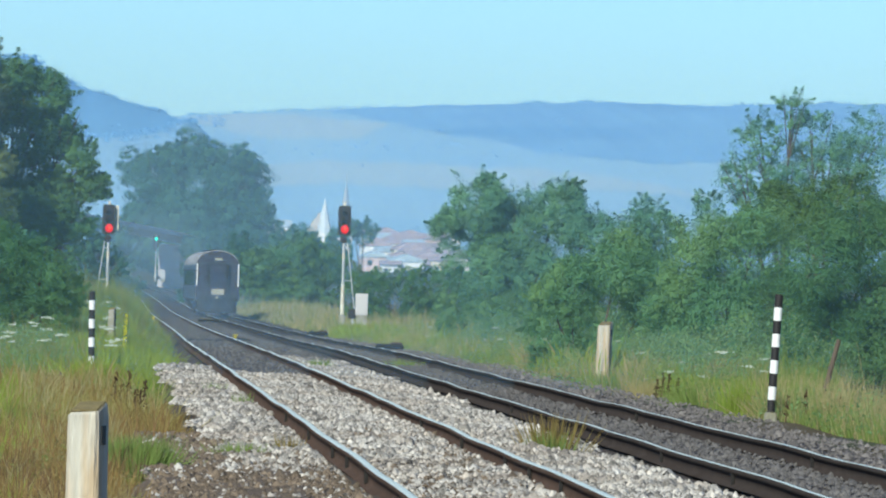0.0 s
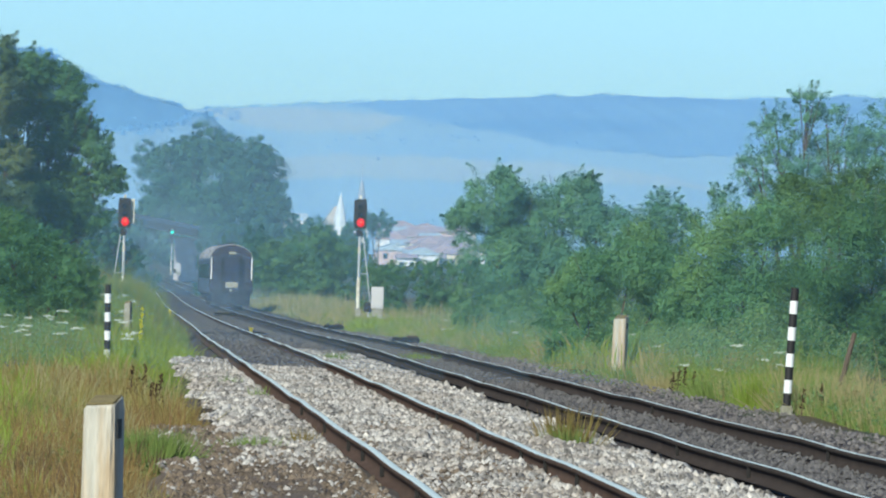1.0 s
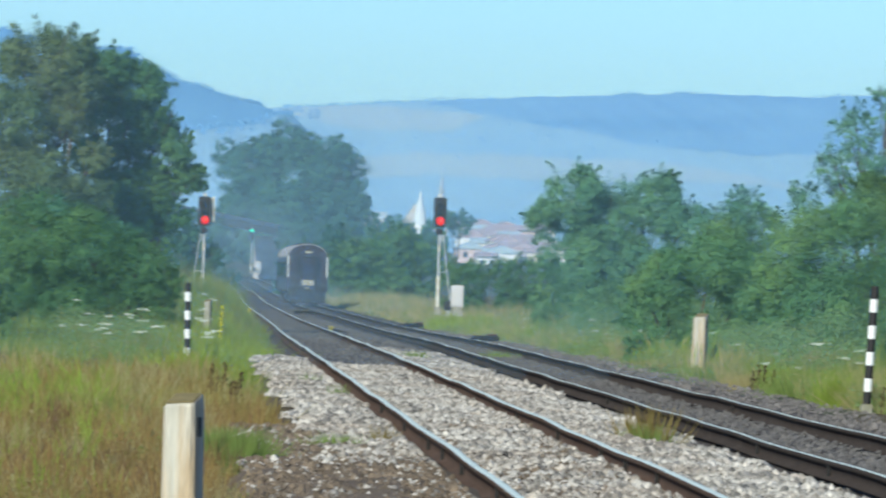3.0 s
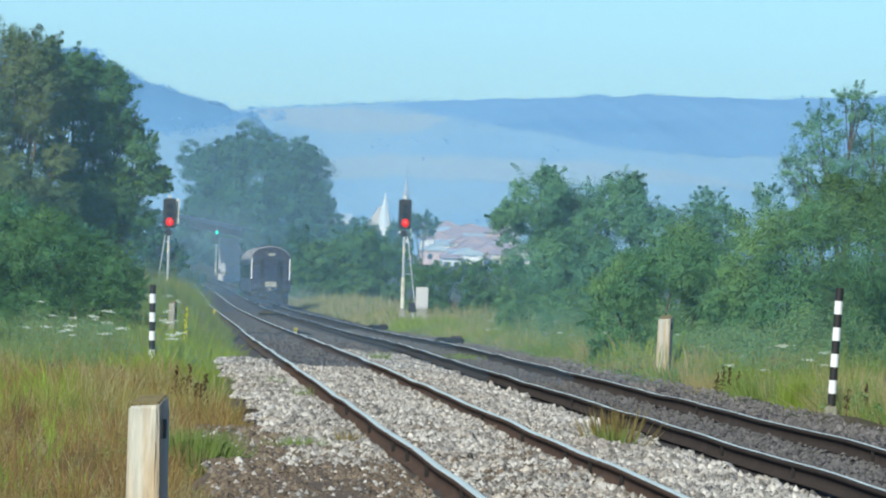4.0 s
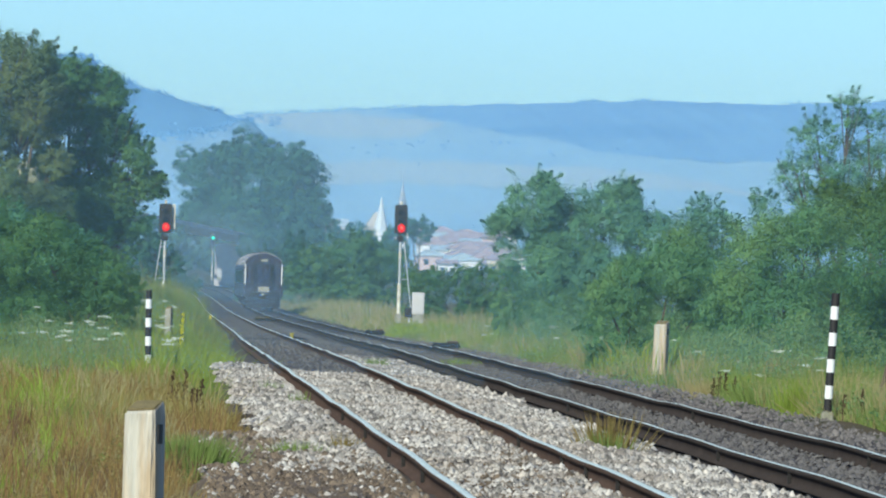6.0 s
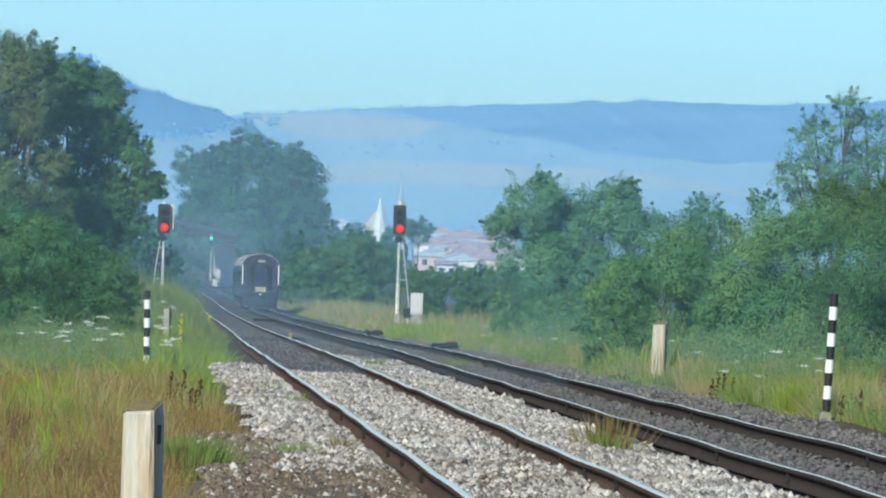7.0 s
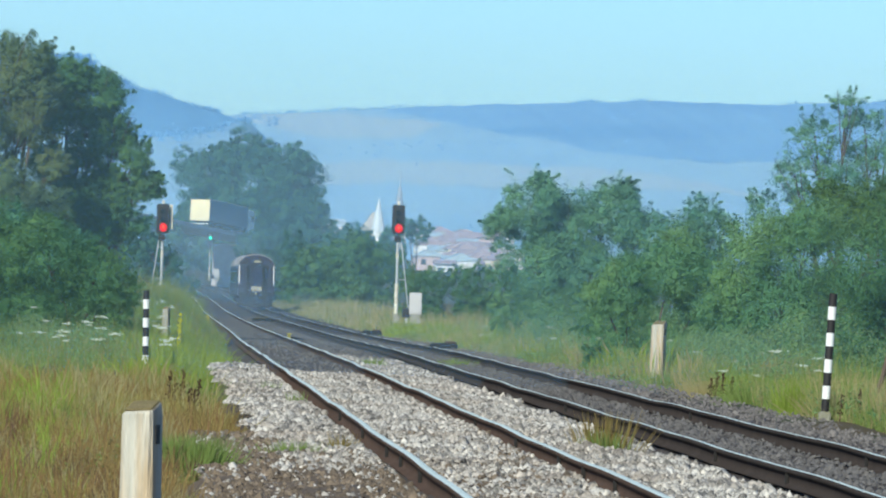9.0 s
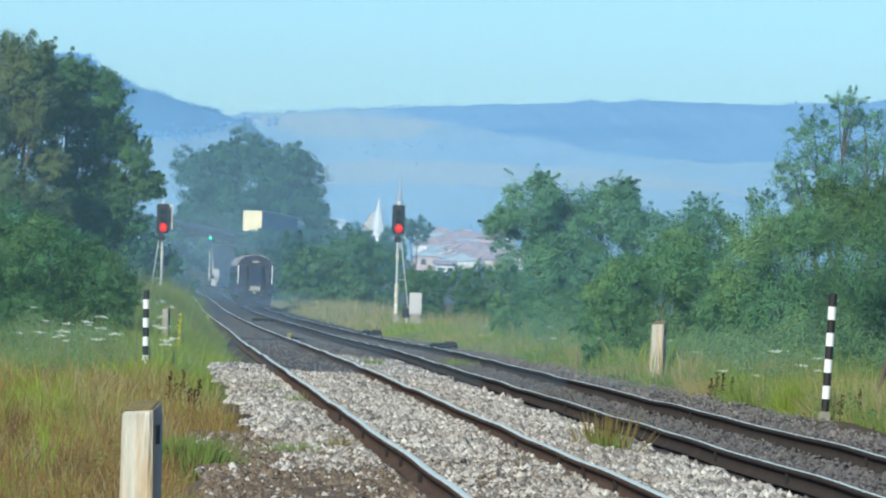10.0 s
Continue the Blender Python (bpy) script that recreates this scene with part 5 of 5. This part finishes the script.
def village():
    g = random.Random(4)
    for k in range(40):
        y = 1385 + k * 4.1
        x = g.uniform(70, 93) * y / 1450
        roof = "metal_roof" if k % 4 == 1 else "tile"
        house(x, y, 3.0 + (y - 1385) * 0.058, g.uniform(4.5, 8), 8, g.uniform(2.6, 4.2), g.uniform(1.0, 2.2), M[g.choice(("render", "render", "render_cream", "render_pink"))], M[roof], g.choice((0, 0, 7)),
              "pale rendered village house with a %s roof" % ("faded red" if roof == "tile" else "pale blue metal"))
    house(46, 1440, 12.2, 6, 6, 3.0, 2.0, M["render"], M["metal_roof"], 0, "small pale house among far trees")
    ch = thing("church", pose(60.3, 1508, 12.5), "village church with a pale pointed metal spire", "church")
    part("nave", box(-1.2, 4, 0.5, 6.4, 10, 5), M["render_cream"], ch)
    part("roof", prism([(-4.6, 2.6), (2.4, 2.6), (-0.9, 7.6), (-1.3, 7.6)], -1.4, 9.5), M["nave"], ch, "steep beige roof")
    part("tower", box(0, -4, 0, 3.6, 3.6, 5), M["render"], ch)
    part("spire", rod((0, -4, 2.0), (0, -4, 11.5), 2.1, 0.05, 8), M["spire_white"], ch)
    c2 = thing("church_tower", pose(67.0, 1530, 10), "slim grey church spire in the far village", "church")
    part("tower", box(0, 0, 2, 3.6, 3.6, 12), M["render"], c2)
    part("spire", rod((0, 0, 8.0), (0, 0, 17.5), 1.9, 0.35, 8), M["spire_grey"], c2)
    part("finial", rod((0, 0, 17.0), (0, 0, 22.0), 0.22, 0.08, 6), M["spire_grey"], c2)


village()


RIDGE = ([-900, 0, 63, 146, 242, 317, 430, 534, 900, 1600], [103, 115, 121.5, 127.5, 133.5, 139, 140, 144, 150, 144])
WOODED = ([-1400, -400, -150, -66, -48, -24, -9, 22, 45, 57, 68, 80, 100, 140], [150, 165, 152, 139, 139, 125, 119, 109, 103, 100, 92, 72, 36, -6])


def slope(line, y0, y1, rough, X, U):
    """A point of a hillside: U runs from its foot to its ridge."""
    ridge = glide(*line, X) + rough * (wobble(X * 0.02, X * 0.03) + 0.5 * wobble(X * 0.11, X * 0.05))
    s = U * U * (3 - 2 * U)
    return np.stack([X, y0 + (y1 - y0) * U, -6 + (ridge + 6) * (0.55 * U + 0.45 * s) + 3.0 * np.sin(np.pi * U) * wobble(X * 0.016, U * 9)], -1)


def slope_sheet(name, line, y0, y1, rough, x, low, high, rows, mat, label, forward=0.0):
    v = np.linspace(0, 1, rows)[:, None]
    U = low[None] + (high - low)[None] * v
    P = slope(line, y0, y1, rough, np.broadcast_to(x[None], U.shape), U)
    P[..., 1] -= forward
    n = len(x)
    i = (np.arange(rows - 1)[:, None] * n + np.arange(n - 1)[None]).ravel()
    ob = new(name, mesh_np(name, P.reshape(-1, 3), np.stack([i, i + 1, i + n + 1, i + n], 1), mat))
    for p in ob.data.polygons:
        p.use_smooth = True
    return tagged(ob, label, "hill", kind="structure")


# Hillsides, fields and far woods carry the haze in their base colour.
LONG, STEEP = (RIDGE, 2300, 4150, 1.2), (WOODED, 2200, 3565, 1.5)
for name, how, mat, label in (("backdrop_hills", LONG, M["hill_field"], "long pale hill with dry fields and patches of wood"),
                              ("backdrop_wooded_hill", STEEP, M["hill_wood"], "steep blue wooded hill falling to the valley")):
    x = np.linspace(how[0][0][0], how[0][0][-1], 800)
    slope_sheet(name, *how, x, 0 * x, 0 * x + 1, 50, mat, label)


def field(how, xs, lows, highs, mat, label, lift=2.0):
    """One field on a hillside, between a lower and an upper boundary that waver a little."""
    x = np.linspace(xs[0], xs[-1], 150)
    jag = 0.006 * wobble(x * 0.11, x * 0.05) + 0.003 * wobble(x * 0.4, x * 0.3)
    low, high = glide(xs, lows, x) + jag, np.minimum(glide(xs, highs, x) + jag, 0.999)
    slope_sheet("backdrop_field", *how, x, low, np.maximum(high, low + 0.001), 20, mat, label, lift)


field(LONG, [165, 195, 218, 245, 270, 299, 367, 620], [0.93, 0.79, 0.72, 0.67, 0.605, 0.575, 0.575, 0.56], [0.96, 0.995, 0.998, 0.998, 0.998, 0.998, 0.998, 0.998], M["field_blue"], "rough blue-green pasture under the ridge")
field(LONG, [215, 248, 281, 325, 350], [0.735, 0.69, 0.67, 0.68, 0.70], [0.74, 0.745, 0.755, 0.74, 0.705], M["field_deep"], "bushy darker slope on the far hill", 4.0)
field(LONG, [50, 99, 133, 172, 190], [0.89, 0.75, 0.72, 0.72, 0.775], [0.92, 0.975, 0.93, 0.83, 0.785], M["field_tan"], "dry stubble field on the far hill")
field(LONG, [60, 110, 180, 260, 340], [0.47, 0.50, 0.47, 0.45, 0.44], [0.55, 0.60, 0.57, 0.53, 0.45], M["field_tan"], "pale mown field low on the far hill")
# Haze-pale patch, carried up to the ridge to hide the wooded hill's end.
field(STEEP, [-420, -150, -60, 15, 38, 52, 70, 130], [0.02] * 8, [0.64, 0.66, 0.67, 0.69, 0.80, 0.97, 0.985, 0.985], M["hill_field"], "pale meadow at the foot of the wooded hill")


def far_woods(name, spots, size, mat, label, seed):
    """Distant tree tops along a ridge, as clumps of leaves."""
    g = np.random.default_rng(seed)
    c = np.array(spots)
    V, Fc = leaves(g, c, np.full(len(c), size), 14, size * 0.42)
    tagged(new(name, mesh_np(name, V, Fc, mat)), label, "woodland", kind="stuff")


def on_slope(how, x, u, forward, dip):
    P = slope(*how, x, u)
    P[:, 1] -= forward
    P[:, 2] += dip
    return P


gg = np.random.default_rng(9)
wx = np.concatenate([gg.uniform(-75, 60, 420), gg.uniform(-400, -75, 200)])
far_woods("ridge_woods", on_slope(STEEP, wx, 0 * wx + 1, 5, gg.uniform(-4.5, 0.6, len(wx)) + 1.8 * wobble(wx * 0.13, wx * 0.2)), 2.6, M["hill_wood"], "distant woods along the steep ridge, haze in their blue", 1)
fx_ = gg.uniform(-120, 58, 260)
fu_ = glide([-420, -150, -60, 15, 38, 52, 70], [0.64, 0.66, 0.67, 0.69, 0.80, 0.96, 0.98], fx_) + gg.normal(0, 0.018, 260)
far_woods("wood_edge", on_slope(STEEP, fx_, np.clip(fu_, 0, 0.99), 6, 0.3), 2.2, M["hill_wood"], "ragged lower edge of the hill wood, haze in its blue", 4)
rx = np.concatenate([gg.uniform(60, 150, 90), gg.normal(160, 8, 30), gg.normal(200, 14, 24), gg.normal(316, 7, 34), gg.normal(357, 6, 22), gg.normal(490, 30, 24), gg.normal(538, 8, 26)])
far_woods("ridge_trees", on_slope(LONG, rx, 0 * rx + 1, 10, gg.uniform(-1.5, 0.9, len(rx))), 1.8, M["hill_wood"], "distant trees on the long ridge, haze in their blue", 2)
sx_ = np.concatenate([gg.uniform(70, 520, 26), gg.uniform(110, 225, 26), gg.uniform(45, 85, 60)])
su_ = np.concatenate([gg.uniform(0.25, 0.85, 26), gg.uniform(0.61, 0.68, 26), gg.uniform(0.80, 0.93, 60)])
far_woods("field_trees", on_slope(LONG, sx_, su_, 10, 0.3), 1.6, M["field_deep"], "single trees and bushes on the far fields, haze in their blue", 3)


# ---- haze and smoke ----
def haze_sheet(x, y, z, w, h, key):
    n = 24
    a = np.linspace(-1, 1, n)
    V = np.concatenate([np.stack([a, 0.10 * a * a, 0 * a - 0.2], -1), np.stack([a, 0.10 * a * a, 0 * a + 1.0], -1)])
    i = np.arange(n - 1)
    ob = new("haze_sheet", mesh_np("haze_sheet", V, np.stack([i, i + 1, i + n + 1, i + n], 1), M[key]))
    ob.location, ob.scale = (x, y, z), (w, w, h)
    tagged(ob, "upright translucent sheet standing in for haze in the air", "haze", kind="stuff")


# Upright tinted sheets across the view stand in for haze in the air.
haze_sheet(6, 98, -0.5, 60, 12, "haze_thin")
haze_sheet(6, 145, -0.6, 70, 16, "haze_thin")
haze_sheet(10, 320, -1.2, 90, 24, "haze_thin")
haze_sheet(12, 560, -1.0, 140, 34, "haze")
haze_sheet(30, 1150, 0.0, 260, 70, "haze")


def smoke_puff(x, y, z, rx, ry, rz):
    bm = bmesh.new()
    bmesh.ops.create_icosphere(bm, subdivisions=3, radius=1.0)
    back = [f for f in bm.faces if f.calc_center_median().y > 0.02]
    bmesh.ops.delete(bm, geom=back, context="FACES")
    ob = part("exhaust_smoke", bm, M["smoke"], None, "", True)
    ob.location, ob.scale = (x, y, z), (rx, ry, rz)
    return tagged(ob, "thin bluish puff of diesel smoke above the track", "smoke")


smoke_puff(9.5, 505, 1.5, 6.5, 8, 4.5)
smoke_puff(6.5, 560, 4.5, 9, 10, 6)
smoke_puff(10.5, 440, -0.3, 4.5, 5, 1.6)


# ---- what moves ----
the_truck, the_coach = truck(), coach()
wake = smoke_puff(0, 0, 0, 3.4, 3.0, 2.3)


def motions():
    walk(the_truck, [(t, pose(*(TRUCK_AT + TRUCK_WAY * (t - 9)), ROAD_DIP, 0, ROAD_TURN)) for t in (0.0, 2.5, 5.0, 7.5, 10.0)])
    rows = []
    for k in range(21):
        t = k * 0.5
        y = 358.2 + 7.75 * t
        rows.append((t, pose(7.66 + 0.038 * t, y, float(rail_z(y)) - RIGHT_DROP, 0, 0, 0.9 - 0.035 * t)))
    walk(the_coach, rows)
    walk(wake, [(t, m @ pose(-0.5, -7.0, 0.6)) for t, m in rows])


motions()
